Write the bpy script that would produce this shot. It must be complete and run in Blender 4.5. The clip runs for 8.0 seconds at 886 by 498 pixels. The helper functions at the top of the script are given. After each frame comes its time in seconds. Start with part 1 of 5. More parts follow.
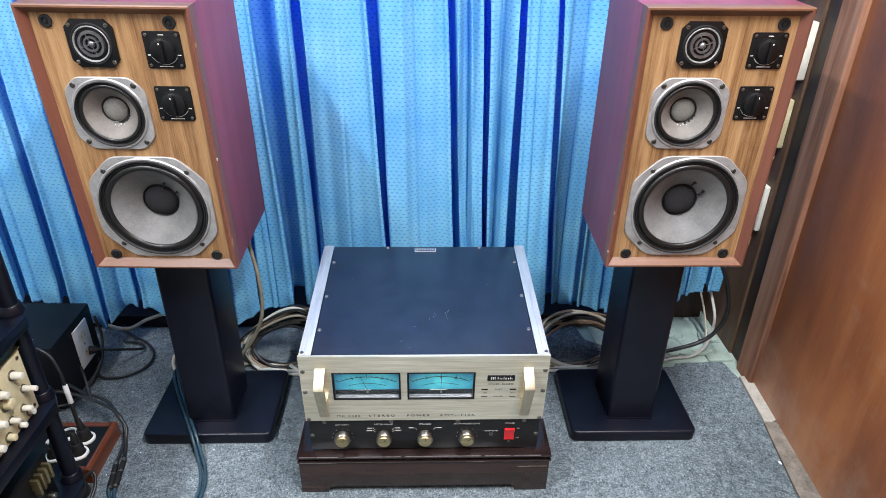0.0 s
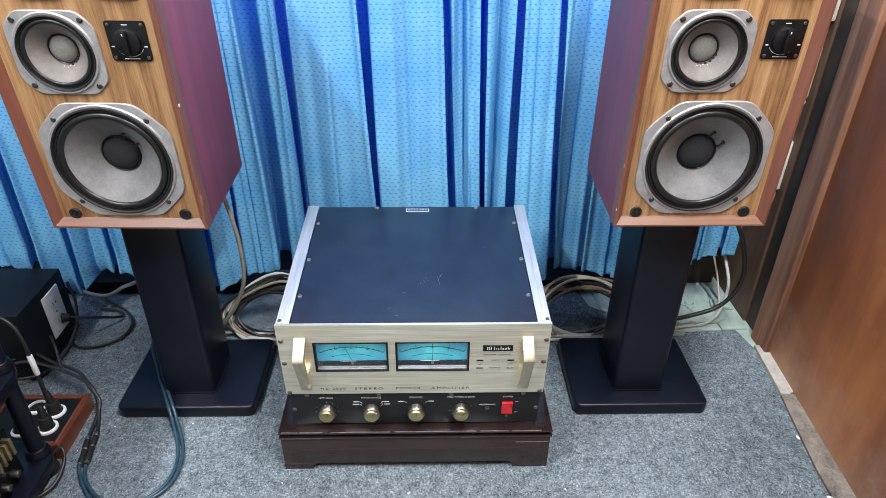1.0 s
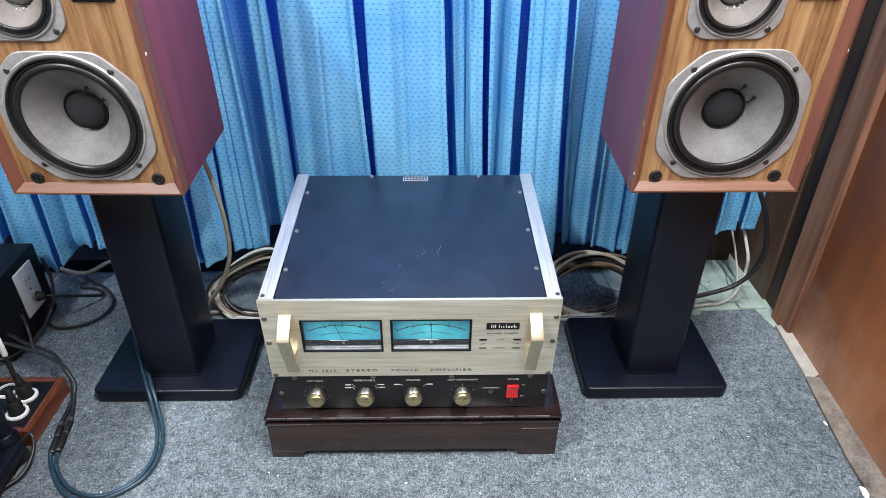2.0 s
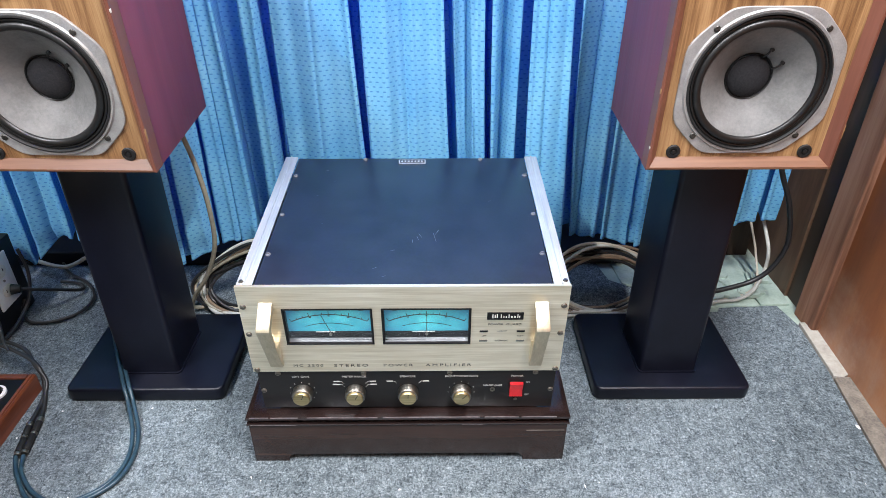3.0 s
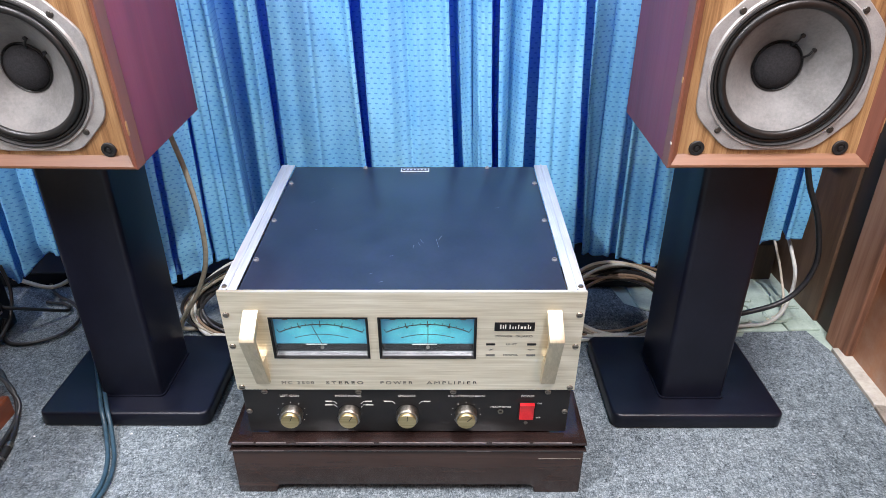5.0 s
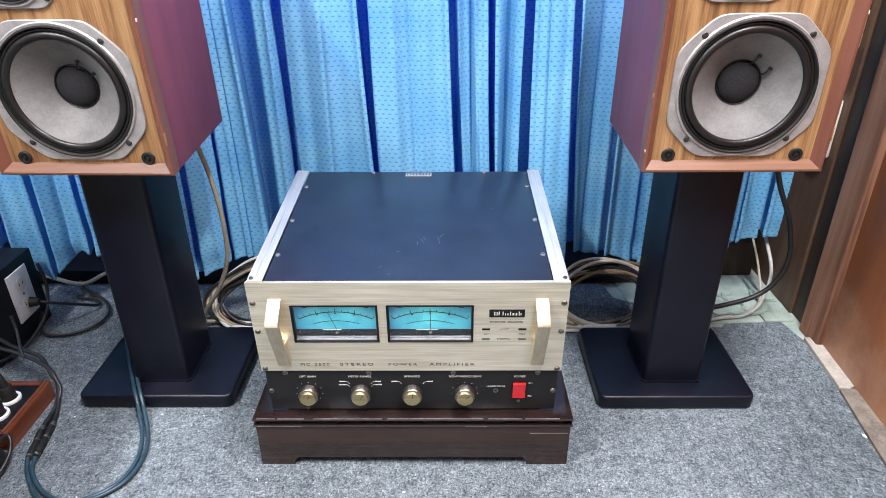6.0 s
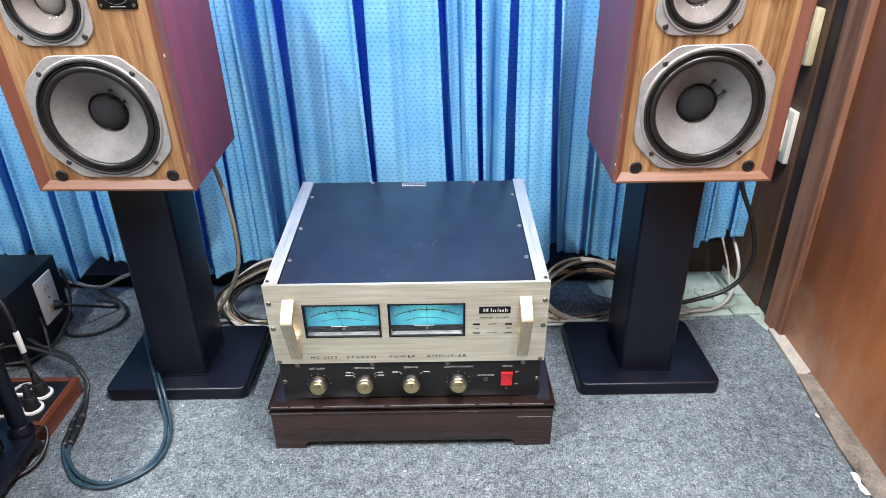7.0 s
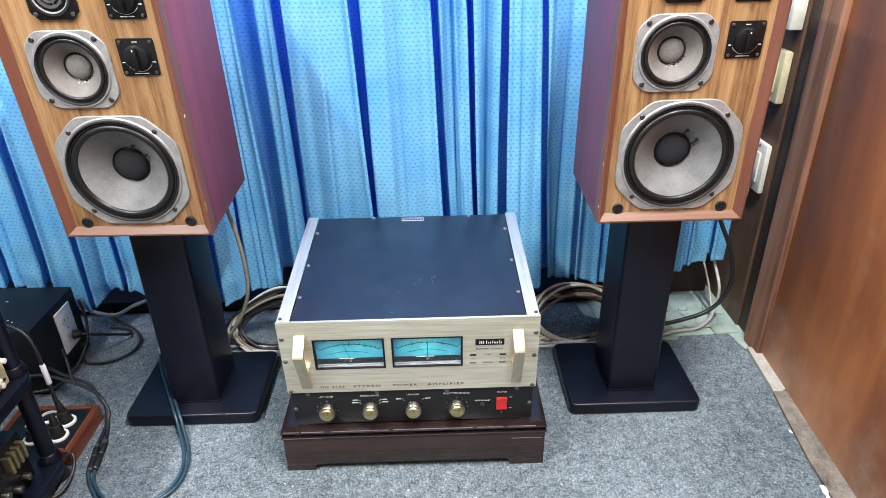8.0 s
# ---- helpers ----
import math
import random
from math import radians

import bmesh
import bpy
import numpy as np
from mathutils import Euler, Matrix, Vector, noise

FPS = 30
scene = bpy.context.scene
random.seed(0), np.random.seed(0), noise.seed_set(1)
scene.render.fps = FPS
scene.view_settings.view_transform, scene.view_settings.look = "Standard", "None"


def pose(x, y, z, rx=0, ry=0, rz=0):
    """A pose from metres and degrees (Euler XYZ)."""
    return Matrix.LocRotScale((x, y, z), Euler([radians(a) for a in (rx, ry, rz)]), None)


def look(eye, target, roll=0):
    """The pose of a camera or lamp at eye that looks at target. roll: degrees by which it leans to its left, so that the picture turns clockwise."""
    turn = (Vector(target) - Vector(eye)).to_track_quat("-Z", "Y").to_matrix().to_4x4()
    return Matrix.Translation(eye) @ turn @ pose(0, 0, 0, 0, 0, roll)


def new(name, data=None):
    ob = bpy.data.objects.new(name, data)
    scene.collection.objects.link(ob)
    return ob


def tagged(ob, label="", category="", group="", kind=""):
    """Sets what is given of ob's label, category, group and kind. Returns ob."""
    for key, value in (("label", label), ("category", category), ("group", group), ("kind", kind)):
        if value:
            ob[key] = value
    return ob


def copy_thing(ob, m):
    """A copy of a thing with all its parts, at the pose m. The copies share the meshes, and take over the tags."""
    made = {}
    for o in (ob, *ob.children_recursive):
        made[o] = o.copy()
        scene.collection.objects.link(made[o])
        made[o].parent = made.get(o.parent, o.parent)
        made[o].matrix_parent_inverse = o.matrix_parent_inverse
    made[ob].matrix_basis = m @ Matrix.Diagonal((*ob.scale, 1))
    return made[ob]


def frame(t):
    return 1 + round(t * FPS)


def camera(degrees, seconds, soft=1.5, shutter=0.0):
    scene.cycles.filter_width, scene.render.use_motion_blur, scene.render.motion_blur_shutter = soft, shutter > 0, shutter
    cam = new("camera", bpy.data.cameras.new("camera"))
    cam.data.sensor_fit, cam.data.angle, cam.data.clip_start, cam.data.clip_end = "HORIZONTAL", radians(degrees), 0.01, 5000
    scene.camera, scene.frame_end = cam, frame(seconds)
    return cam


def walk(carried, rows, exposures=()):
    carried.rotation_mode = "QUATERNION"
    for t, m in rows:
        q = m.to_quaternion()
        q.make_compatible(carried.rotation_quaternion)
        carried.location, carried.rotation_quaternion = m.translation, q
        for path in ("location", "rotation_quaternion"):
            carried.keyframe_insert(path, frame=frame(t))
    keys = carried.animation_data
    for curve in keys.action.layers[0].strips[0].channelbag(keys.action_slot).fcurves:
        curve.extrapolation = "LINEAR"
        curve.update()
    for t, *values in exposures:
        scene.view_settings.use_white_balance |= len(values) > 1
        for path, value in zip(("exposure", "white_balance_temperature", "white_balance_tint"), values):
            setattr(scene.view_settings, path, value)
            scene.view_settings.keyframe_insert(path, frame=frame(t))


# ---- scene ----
cam = camera(68.45, 8.0, soft=0.5)
PATH = [
    (0, (-0.0009, 0.0783, 1.1445), (0.0573, 1.8326, 0.1858), 0.84),
    (0.5, (0.0157, 0.1281, 1.1115), (0.0638, 1.8558, 0.1051), 0.65),
    (1, (0.0262, 0.1718, 1.0727), (0.0703, 1.8776, 0.0295), 0.54),
    (1.5, (0.0335, 0.2112, 1.0358), (0.0771, 1.8994, -0.0358), 0.56),
    (2, (0.0320, 0.2483, 0.9933), (0.0705, 1.9304, -0.0879), 0.42),
    (2.2, (0.0293, 0.2597, 0.9692), (0.0731, 1.9463, -0.1048), 0.49),
    (3.3, (0.0564, 0.3255, 0.8910), (0.0648, 2.0358, -0.1458), 0.10),
    (3.5, (0.0595, 0.3397, 0.8774), (0.0639, 2.0693, -0.1267), 0.16),
    (4, (0.0664, 0.3663, 0.8435), (0.0581, 2.1176, -0.1223), -0.04),
    (4.5, (0.0599, 0.3675, 0.8236), (0.0451, 2.1292, -0.1232), 0.01),
    (4.7, (0.0571, 0.3634, 0.8149), (0.0475, 2.1277, -0.1268), -0.02),
    (5.8, (0.0564, 0.2672, 0.8465), (0.0452, 2.0365, -0.0858), -0.31),
    (6, (0.0614, 0.2413, 0.8622), (0.0435, 2.0110, -0.0693), -0.42),
    (6.5, (0.0608, 0.1844, 0.8954), (0.0529, 1.9533, -0.0379), -0.56),
    (7, (0.0593, 0.1364, 0.9319), (0.0646, 1.9018, -0.0079), -0.74),
    (7.5, (0.0521, 0.0997, 0.9821), (0.0647, 1.8650, 0.0422), -0.97),
    (8, (0.0537, 0.0821, 1.0352), (0.0758, 1.8504, 0.1010), -1.22),]
walk(cam, [(t, look(eye, target, roll)) for t, eye, target, roll in PATH],
     [(0.0, -0.15, 6250, 10), (2.0, -0.1, 6250, 11), (3.5, 0.1, 6400, 13), (4.5, 0.15, 6500, 16), (6.5, 0.15, 6480, 15), (7.5, 0.12, 6420, 10), (8.0, 0.1, 6400, 9)])

# ---- light: a closed room with fluorescent ceiling battens ----
world = bpy.data.worlds.new("world")
scene.world = world
world.use_nodes = True
world.node_tree.nodes["Background"].inputs[0].default_value = (0.55, 0.68, 0.9, 1)
world.node_tree.nodes["Background"].inputs[1].default_value = 0.05


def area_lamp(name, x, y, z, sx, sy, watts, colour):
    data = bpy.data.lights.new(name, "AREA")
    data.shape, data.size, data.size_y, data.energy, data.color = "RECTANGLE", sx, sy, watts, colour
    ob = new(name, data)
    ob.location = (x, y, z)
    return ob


area_lamp("ceiling_tube", 0.46, 0.40, 2.36, 0.06, 1.2, 96.0, (0.98, 0.98, 1.0))
area_lamp("ceiling_tube", -1.1, 0.05, 2.36, 0.06, 1.2, 92.0, (0.98, 0.98, 1.0))
# added, unseen backlight that fills the curtains' shaded folds with blue
area_lamp("curtain_backlight", -0.35, 1.93, 1.375, 1.9, 1.05, 25.0, (0.40, 0.62, 1.0)).rotation_euler = (math.radians(-90), 0, 0)


# ---- materials ----
def rgb(r, g, b):
    """Linear colour from display values 0-255."""
    f = lambda c: (c / 255) / 12.92 if c / 255 <= 0.04045 else ((c / 255 + 0.055) / 1.055) ** 2.4
    return (f(r), f(g), f(b), 1)


class Nodes:
    def __init__(self, name):
        self.mat = bpy.data.materials.new(name)
        self.mat.use_nodes = True
        self.t = self.mat.node_tree
        self.bsdf = self.t.nodes["Principled BSDF"]

    def add(self, kind, **inputs):
        n = self.t.nodes.new(kind)
        for k, v in inputs.items():
            n.inputs[k.replace("_", " ")].default_value = v
        return n

    def link(self, a, b):
        self.t.links.new(a, b)

    def math(self, op, a, b=None):
        n = self.t.nodes.new("ShaderNodeMath")
        n.operation = op
        for i, v in enumerate((a, b)):
            if v is None:
                continue
            if isinstance(v, (int, float)):
                n.inputs[i].default_value = v
            else:
                self.link(v, n.inputs[i])
        return n.outputs[0]

    def coords(self, stretch=(1, 1, 1), shuffle=True, uv=False):
        tc = self.t.nodes.new("ShaderNodeTexCoord")
        m = self.t.nodes.new("ShaderNodeMapping")
        m.inputs["Scale"].default_value = stretch
        self.link(tc.outputs["UV" if uv else "Object"], m.inputs["Vector"])
        if shuffle:
            info = self.t.nodes.new("ShaderNodeObjectInfo")
            self.link(self.math("MULTIPLY", info.outputs["Random"], 7.0), m.inputs["Location"])
        return m.outputs["Vector"]

    def noise(self, vec, scale, detail=4, rough=0.55, distort=0.0):
        n = self.add("ShaderNodeTexNoise", Scale=scale, Detail=detail, Roughness=rough, Distortion=distort)
        self.link(vec, n.inputs["Vector"])
        return n.outputs["Fac"]

    def ramp(self, fac, stops):
        n = self.t.nodes.new("ShaderNodeValToRGB")
        e = n.color_ramp.elements
        while len(e) < len(stops):
            e.new(0.5)
        for el, (p, c) in zip(e, stops):
            el.position, el.color = p, c
        self.link(fac, n.inputs["Fac"])
        return n.outputs["Color"]

    def mix(self, fac, a, b, mode="MIX"):
        n = self.t.nodes.new("ShaderNodeMix")
        n.data_type, n.blend_type = "RGBA", mode
        for sock, v in ((n.inputs[0], fac), (n.inputs[6], a), (n.inputs[7], b)):
            if isinstance(v, (int, float, tuple)):
                sock.default_value = v
            else:
                self.link(v, sock)
        return n.outputs[2]

    def bump(self, height, strength, distance=0.001):
        n = self.add("ShaderNodeBump", Strength=strength, Distance=distance)
        self.link(height, n.inputs["Height"])
        self.link(n.outputs["Normal"], self.bsdf.inputs["Normal"])

    def done(self, colour, rough=0.5, metal=0.0, spec=0.5):
        for key, v in (("Base Color", colour), ("Roughness", rough)):
            if isinstance(v, (int, float, tuple)):
                self.bsdf.inputs[key].default_value = v
            else:
                self.link(v, self.bsdf.inputs[key])
        self.bsdf.inputs["Metallic"].default_value = metal
        self.bsdf.inputs["Specular IOR Level"].default_value = spec
        return self.mat


def span(n, fac, lo, hi):
    """A value from lo to hi as fac goes from 0 to 1."""
    return n.math("ADD", n.math("MULTIPLY", fac, hi - lo), lo)


def plain(name, a, b, scale=30, rough=0.5, metal=0.0, stretch=(1, 1, 1), bump=0.1, spec=0.5, vary=0.15):
    """A surface with mottling at two scales, fine relief and uneven gloss."""
    n = Nodes(name)
    v = n.coords(stretch)
    big, fine = n.noise(v, scale, 3), n.noise(v, scale * 9, 4, 0.65)
    both = n.math("ADD", n.math("MULTIPLY", big, 0.6), n.math("MULTIPLY", fine, 0.4))
    col = n.ramp(both, [(0.32, a), (0.68, b)])
    if bump:
        n.bump(fine, bump, 0.0006)
    return n.done(col, span(n, both, rough * (1 - vary), min(1.0, rough * (1 + vary))), metal, spec)


def grain_wood(name, stops, along="z", scale=26, rough=0.4, bump=0.15, squeeze=0.045, spec=0.4, fine_amount=0.35):
    """Veneer: long streaks along one axis, pores, and slow waves of tone."""
    n = Nodes(name)
    st = {"x": (squeeze, 1, 1), "y": (1, squeeze, 1), "z": (1, 1, squeeze)}[along]
    v = n.coords(st)
    broad = n.noise(v, scale, 3, 0.5, 0.6)
    fine = n.noise(v, scale * 7, 5, 0.7)
    tone = n.noise(n.coords((1, 1, 1)), 5, 2)
    fac = n.math("ADD", n.math("MULTIPLY", broad, 0.85 - fine_amount), n.math("MULTIPLY", fine, fine_amount))
    fac = n.math("ADD", fac, n.math("MULTIPLY", tone, 0.15))
    col = n.ramp(fac, stops)
    n.bump(fine, bump, 0.0004)
    return n.done(col, span(n, fine, rough * 0.8, rough * 1.25), 0.0, spec)


def brushed(name, a, b, along="x", rough=0.3, metal=1.0):
    n = Nodes(name)
    st = {"x": (0.02, 1, 1), "y": (1, 0.02, 1), "z": (1, 1, 0.02)}[along]
    v = n.coords(st)
    lines = n.noise(v, 420, 4, 0.7)
    cloud = n.noise(n.coords((0.35, 1, 1)), 14, 3)
    streak = n.noise(n.coords({"x": (0.05, 1, 1), "y": (1, 0.05, 1), "z": (1, 1, 0.05)}[along]), 120, 3, 0.6)
    fac = n.math("ADD", n.math("MULTIPLY", lines, 0.35), n.math("ADD", n.math("MULTIPLY", cloud, 0.25), n.math("MULTIPLY", streak, 0.4)))
    col = n.ramp(fac, [(0.36, a), (0.62, b)])
    n.bump(lines, 0.12, 0.0003)
    return n.done(col, span(n, fac, rough * 0.75, rough * 1.3), metal)


def curtain_cloth():
    """Blue woven cloth with staggered small darker floats."""
    n = Nodes("curtain_cloth")
    tc = n.t.nodes.new("ShaderNodeTexCoord")
    sep = n.t.nodes.new("ShaderNodeSeparateXYZ")
    n.link(tc.outputs["UV"], sep.inputs[0])
    u, v = sep.outputs[0], sep.outputs[1]
    row = n.math("DIVIDE", v, 0.0095)
    odd = n.math("MULTIPLY", n.math("MODULO", n.math("FLOOR", row), 2.0), 0.5)
    col_c = n.math("SUBTRACT", n.math("FRACT", n.math("ADD", n.math("DIVIDE", u, 0.0135), odd)), 0.5)
    row_c = n.math("SUBTRACT", n.math("FRACT", row), 0.5)
    d = n.math("ADD", n.math("POWER", n.math("DIVIDE", col_c, 0.27), 2.0), n.math("POWER", n.math("DIVIDE", row_c, 0.17), 2.0))
    dot = n.math("MINIMUM", n.math("MULTIPLY", n.math("SUBTRACT", 1.0, n.math("MINIMUM", d, 1.0)), 2.2), 1.0)
    vec = n.coords((1, 1, 1), False)
    cloud = n.noise(vec, 7, 3)
    weave = n.noise(n.coords((1, 1, 0.3), False), 700, 3, 0.7)
    base = n.ramp(n.math("ADD", n.math("MULTIPLY", cloud, 0.6), n.math("MULTIPLY", weave, 0.4)),
                  [(0.3, (0.122, 0.465, 0.745, 1)), (0.7, (0.335, 0.77, 0.87, 1))])
    col = n.mix(n.math("MULTIPLY", dot, 0.6), base, (0.02, 0.12, 0.42, 1))
    n.bump(n.math("SUBTRACT", n.math("MULTIPLY", weave, 0.5), dot), 0.35, 0.0008)
    m = n.done(col, 0.85, 0.0, 0.1)
    tr = n.t.nodes.new("ShaderNodeBsdfTranslucent")
    # bluer than the cloth itself, to put blue into its shaded folds
    tr.inputs["Color"].default_value = (0.025, 0.16, 0.92, 1)
    mx = n.t.nodes.new("ShaderNodeMixShader")
    mx.inputs[0].default_value = 0.36
    out = n.t.nodes["Material Output"]
    n.link(n.bsdf.outputs[0], mx.inputs[1])
    n.link(tr.outputs[0], mx.inputs[2])
    n.link(mx.outputs[0], out.inputs[0])
    return m


def felt_carpet():
    """Grey needle felt: short light and dark hairs over mid grey, with trodden patches."""
    n = Nodes("felt_carpet")
    a = n.noise(n.coords((1, 0.45, 1), False), 300, 4, 0.75, 1.2)
    b = n.noise(n.coords((0.45, 1, 1), False), 340, 4, 0.75, 1.2)
    big = n.noise(n.coords((1, 1, 1), False), 3.2, 3)
    mid = n.noise(n.coords((1, 1, 1), False), 42, 3)
    hair = n.math("ADD", n.math("MULTIPLY", a, 0.5), n.math("MULTIPLY", b, 0.5))
    fac = n.math("ADD", n.math("MULTIPLY", hair, 0.78), n.math("ADD", n.math("MULTIPLY", big, 0.1), n.math("MULTIPLY", mid, 0.12)))
    col = n.ramp(fac, [(0.40, (0.020, 0.026, 0.030, 1)), (0.485, (0.098, 0.119, 0.131, 1)), (0.535, (0.178, 0.210, 0.227, 1)), (0.635, (0.40, 0.455, 0.475, 1))])
    n.bump(hair, 0.7, 0.002)
    return n.done(col, 0.95, 0.0, 0.1)


def varnished_ply():
    """Orange-brown varnished plywood with dusty scuffs low down the sheet and cloudy stain."""
    n = Nodes("varnished_ply")
    v = n.coords((1, 1, 0.12), False)
    streak = n.noise(v, 9, 4, 0.6, 0.8)
    fine = n.noise(v, 120, 4, 0.7)
    cloud = n.noise(n.coords((1, 1, 0.35), False), 3.0, 3, 0.5, 0.5)
    fac = n.math("ADD", n.math("MULTIPLY", streak, 0.2), n.math("ADD", n.math("MULTIPLY", fine, 0.1), n.math("MULTIPLY", cloud, 0.7)))
    col = n.ramp(fac, [(0.34, (0.085, 0.026, 0.011, 1)), (0.5, (0.215, 0.07, 0.024, 1)), (0.66, (0.40, 0.15, 0.048, 1))])
    scuff = n.noise(n.coords((1, 1, 1), False), 28, 5, 0.75)
    patch = n.noise(n.coords((1, 1, 1), False), 4.5, 2)
    s = n.math("MULTIPLY", n.ramp(scuff, [(0.5, (0, 0, 0, 1)), (0.72, (1, 1, 1, 1))]), n.ramp(patch, [(0.45, (0, 0, 0, 1)), (0.7, (1, 1, 1, 1))]))
    col = n.mix(n.math("MULTIPLY", s, 0.3), col, (0.35, 0.25, 0.2, 1))
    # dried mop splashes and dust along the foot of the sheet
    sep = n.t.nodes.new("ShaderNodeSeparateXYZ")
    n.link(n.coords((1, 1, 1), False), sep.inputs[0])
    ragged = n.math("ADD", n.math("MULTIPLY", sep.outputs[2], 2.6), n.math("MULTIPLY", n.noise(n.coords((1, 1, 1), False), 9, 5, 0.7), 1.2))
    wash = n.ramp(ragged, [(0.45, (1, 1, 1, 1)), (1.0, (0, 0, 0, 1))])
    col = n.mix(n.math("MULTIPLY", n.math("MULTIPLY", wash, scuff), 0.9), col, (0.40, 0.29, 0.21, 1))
    n.bump(fine, 0.1, 0.0005)
    return n.done(col, span(n, scuff, 0.3, 0.55), 0.0, 0.45)


CURTAIN, CARPET, PLY = curtain_cloth(), felt_carpet(), varnished_ply()
GOLD = brushed("champagne_aluminium", (0.60, 0.525, 0.365, 1), (0.94, 0.88, 0.715, 1), "x", 0.32, 0.7)
GOLD_HANDLE = brushed("pale_gold_handle", (0.50, 0.44, 0.30, 1), (0.70, 0.62, 0.46, 1), "z", 0.42, 0.8)
ALU = brushed("brushed_rail", (0.42, 0.45, 0.5, 1), (0.64, 0.67, 0.72, 1), "y", 0.45, 0.65)
BRASS = brushed("knob_brass", (0.38, 0.3, 0.14, 1), (0.66, 0.55, 0.32, 1), "x", 0.42)
KNURL = plain("knurled_steel", (0.16, 0.15, 0.13, 1), (0.42, 0.4, 0.35, 1), 500, 0.35, 1.0)
STEEL = plain("screw_steel", (0.17, 0.155, 0.13, 1), (0.36, 0.33, 0.28, 1), 200, 0.36, 1.0)
BOLT = plain("dark_bolt", (0.03, 0.03, 0.028, 1), (0.11, 0.105, 0.095, 1), 300, 0.4, 0.8)
CAST = plain("cast_flange", (0.25, 0.247, 0.24, 1), (0.41, 0.406, 0.395, 1), 60, 0.46, 0.35, bump=0.2)
PANEL_BLACK = plain("panel_black", (0.0025, 0.0025, 0.0028, 1), (0.006, 0.006, 0.0065, 1), 40, 0.42, spec=0.3)
TOP_BLACK = plain("cover_black_enamel", (0.006, 0.011, 0.024, 1), (0.013, 0.021, 0.044, 1), 18, 0.34, spec=0.6)
STAND_BLACK = plain("stand_black_lacquer", (0.0022, 0.0026, 0.0065, 1), (0.0055, 0.0065, 0.0135, 1), 14, 0.36, spec=0.33)
PANEL_SATIN = plain("panel_satin_black", (0.0055, 0.0053, 0.0055, 1), (0.012, 0.0115, 0.0115, 1), 40, 0.45, spec=0.35)
BOX_BLACK = plain("box_black_enamel", (0.002, 0.0025, 0.004, 1), (0.006, 0.007, 0.011, 1), 24, 0.5, spec=0.3)
RUBBER = plain("black_rubber", (0.006, 0.006, 0.006, 1), (0.016, 0.016, 0.016, 1), 60, 0.55, spec=0.35)
FOAM = plain("surround_rubber", (0.004, 0.004, 0.004, 1), (0.011, 0.0105, 0.01, 1), 70, 0.36, bump=0.3)
GASKET = plain("gasket_black", (0.006, 0.006, 0.006, 1), (0.014, 0.014, 0.014, 1), 70, 0.6)
CONE = plain("cone_paper", (0.122, 0.121, 0.117, 1), (0.212, 0.21, 0.203, 1), 26, 0.7, bump=0.5, spec=0.2)
CONE_MID = plain("mid_cone_paper", (0.135, 0.123, 0.11, 1), (0.225, 0.207, 0.186, 1), 34, 0.65, bump=0.4, spec=0.2)
CAP = plain("cap_cloth", (0.018, 0.018, 0.02, 1), (0.04, 0.04, 0.043, 1), 400, 0.85, bump=0.5, spec=0.1)
CAP_GREY = plain("mid_cap_cloth", (0.15, 0.145, 0.13, 1), (0.25, 0.24, 0.215, 1), 300, 0.75, bump=0.4, spec=0.1)
DOME = plain("tweeter_dome", (0.14, 0.14, 0.145, 1), (0.3, 0.3, 0.3, 1), 80, 0.34, 0.8)
TEAK = grain_wood("teak_veneer", [(0.36, (0.11, 0.05, 0.02, 1)), (0.45, (0.23, 0.12, 0.05, 1)), (0.54, (0.34, 0.195, 0.086, 1)), (0.67, (0.46, 0.285, 0.138, 1))], "z", 74, 0.42)
MOULD = grain_wood("red_brown_moulding", [(0.3, (0.085, 0.036, 0.018, 1)), (0.5, (0.15, 0.068, 0.036, 1)), (0.7, (0.22, 0.107, 0.058, 1))], "x", 40, 0.42)
MOULD_UP = grain_wood("red_brown_upright", [(0.3, (0.11, 0.038, 0.024, 1)), (0.7, (0.20, 0.078, 0.05, 1))], "z", 40, 0.36)
VINYL = grain_wood("plum_vinyl", [(0.3, (0.115, 0.026, 0.046, 1)), (0.5, (0.19, 0.040, 0.064, 1)), (0.72, (0.26, 0.062, 0.092, 1))], "z", 22, 0.42, 0.2, 0.08)
PLINTH = grain_wood("dark_rosewood", [(0.3, (0.017, 0.0105, 0.0085, 1)), (0.6, (0.040, 0.0225, 0.0172, 1)), (0.8, (0.10, 0.055, 0.042, 1))], "x", 34, 0.2, 0.1, 0.05, 0.55)
PLINTH_TOP = grain_wood("rosewood_gloss", [(0.3, (0.008, 0.005, 0.0045, 1)), (0.8, (0.03, 0.017, 0.015, 1))], "x", 34, 0.16, 0.1, 0.05, 1.0)
SILL = plain("sill_metal", (0.07, 0.075, 0.08, 1), (0.13, 0.135, 0.14, 1), 80, 0.5, 0.6)
JAMB = grain_wood("jamb_timber", [(0.30, (0.08, 0.036, 0.022, 1)), (0.5, (0.255, 0.122, 0.074, 1)), (0.70, (0.40, 0.225, 0.15, 1))], "z", 36, 0.6, 0.35, 0.06, 0.12, 0.2)
DARKWOOD = grain_wood("dark_wall_board", [(0.3, (0.016, 0.010, 0.007, 1)), (0.52, (0.042, 0.025, 0.016, 1)), (0.75, (0.10, 0.06, 0.04, 1))], "z", 30, 0.5, 0.3, 0.06)
BROWNPLY = grain_wood("brown_wall_ply", [(0.3, (0.045, 0.024, 0.014, 1)), (0.52, (0.10, 0.057, 0.034, 1)), (0.75, (0.19, 0.118, 0.074, 1))], "z", 24, 0.5, 0.2, 0.12)
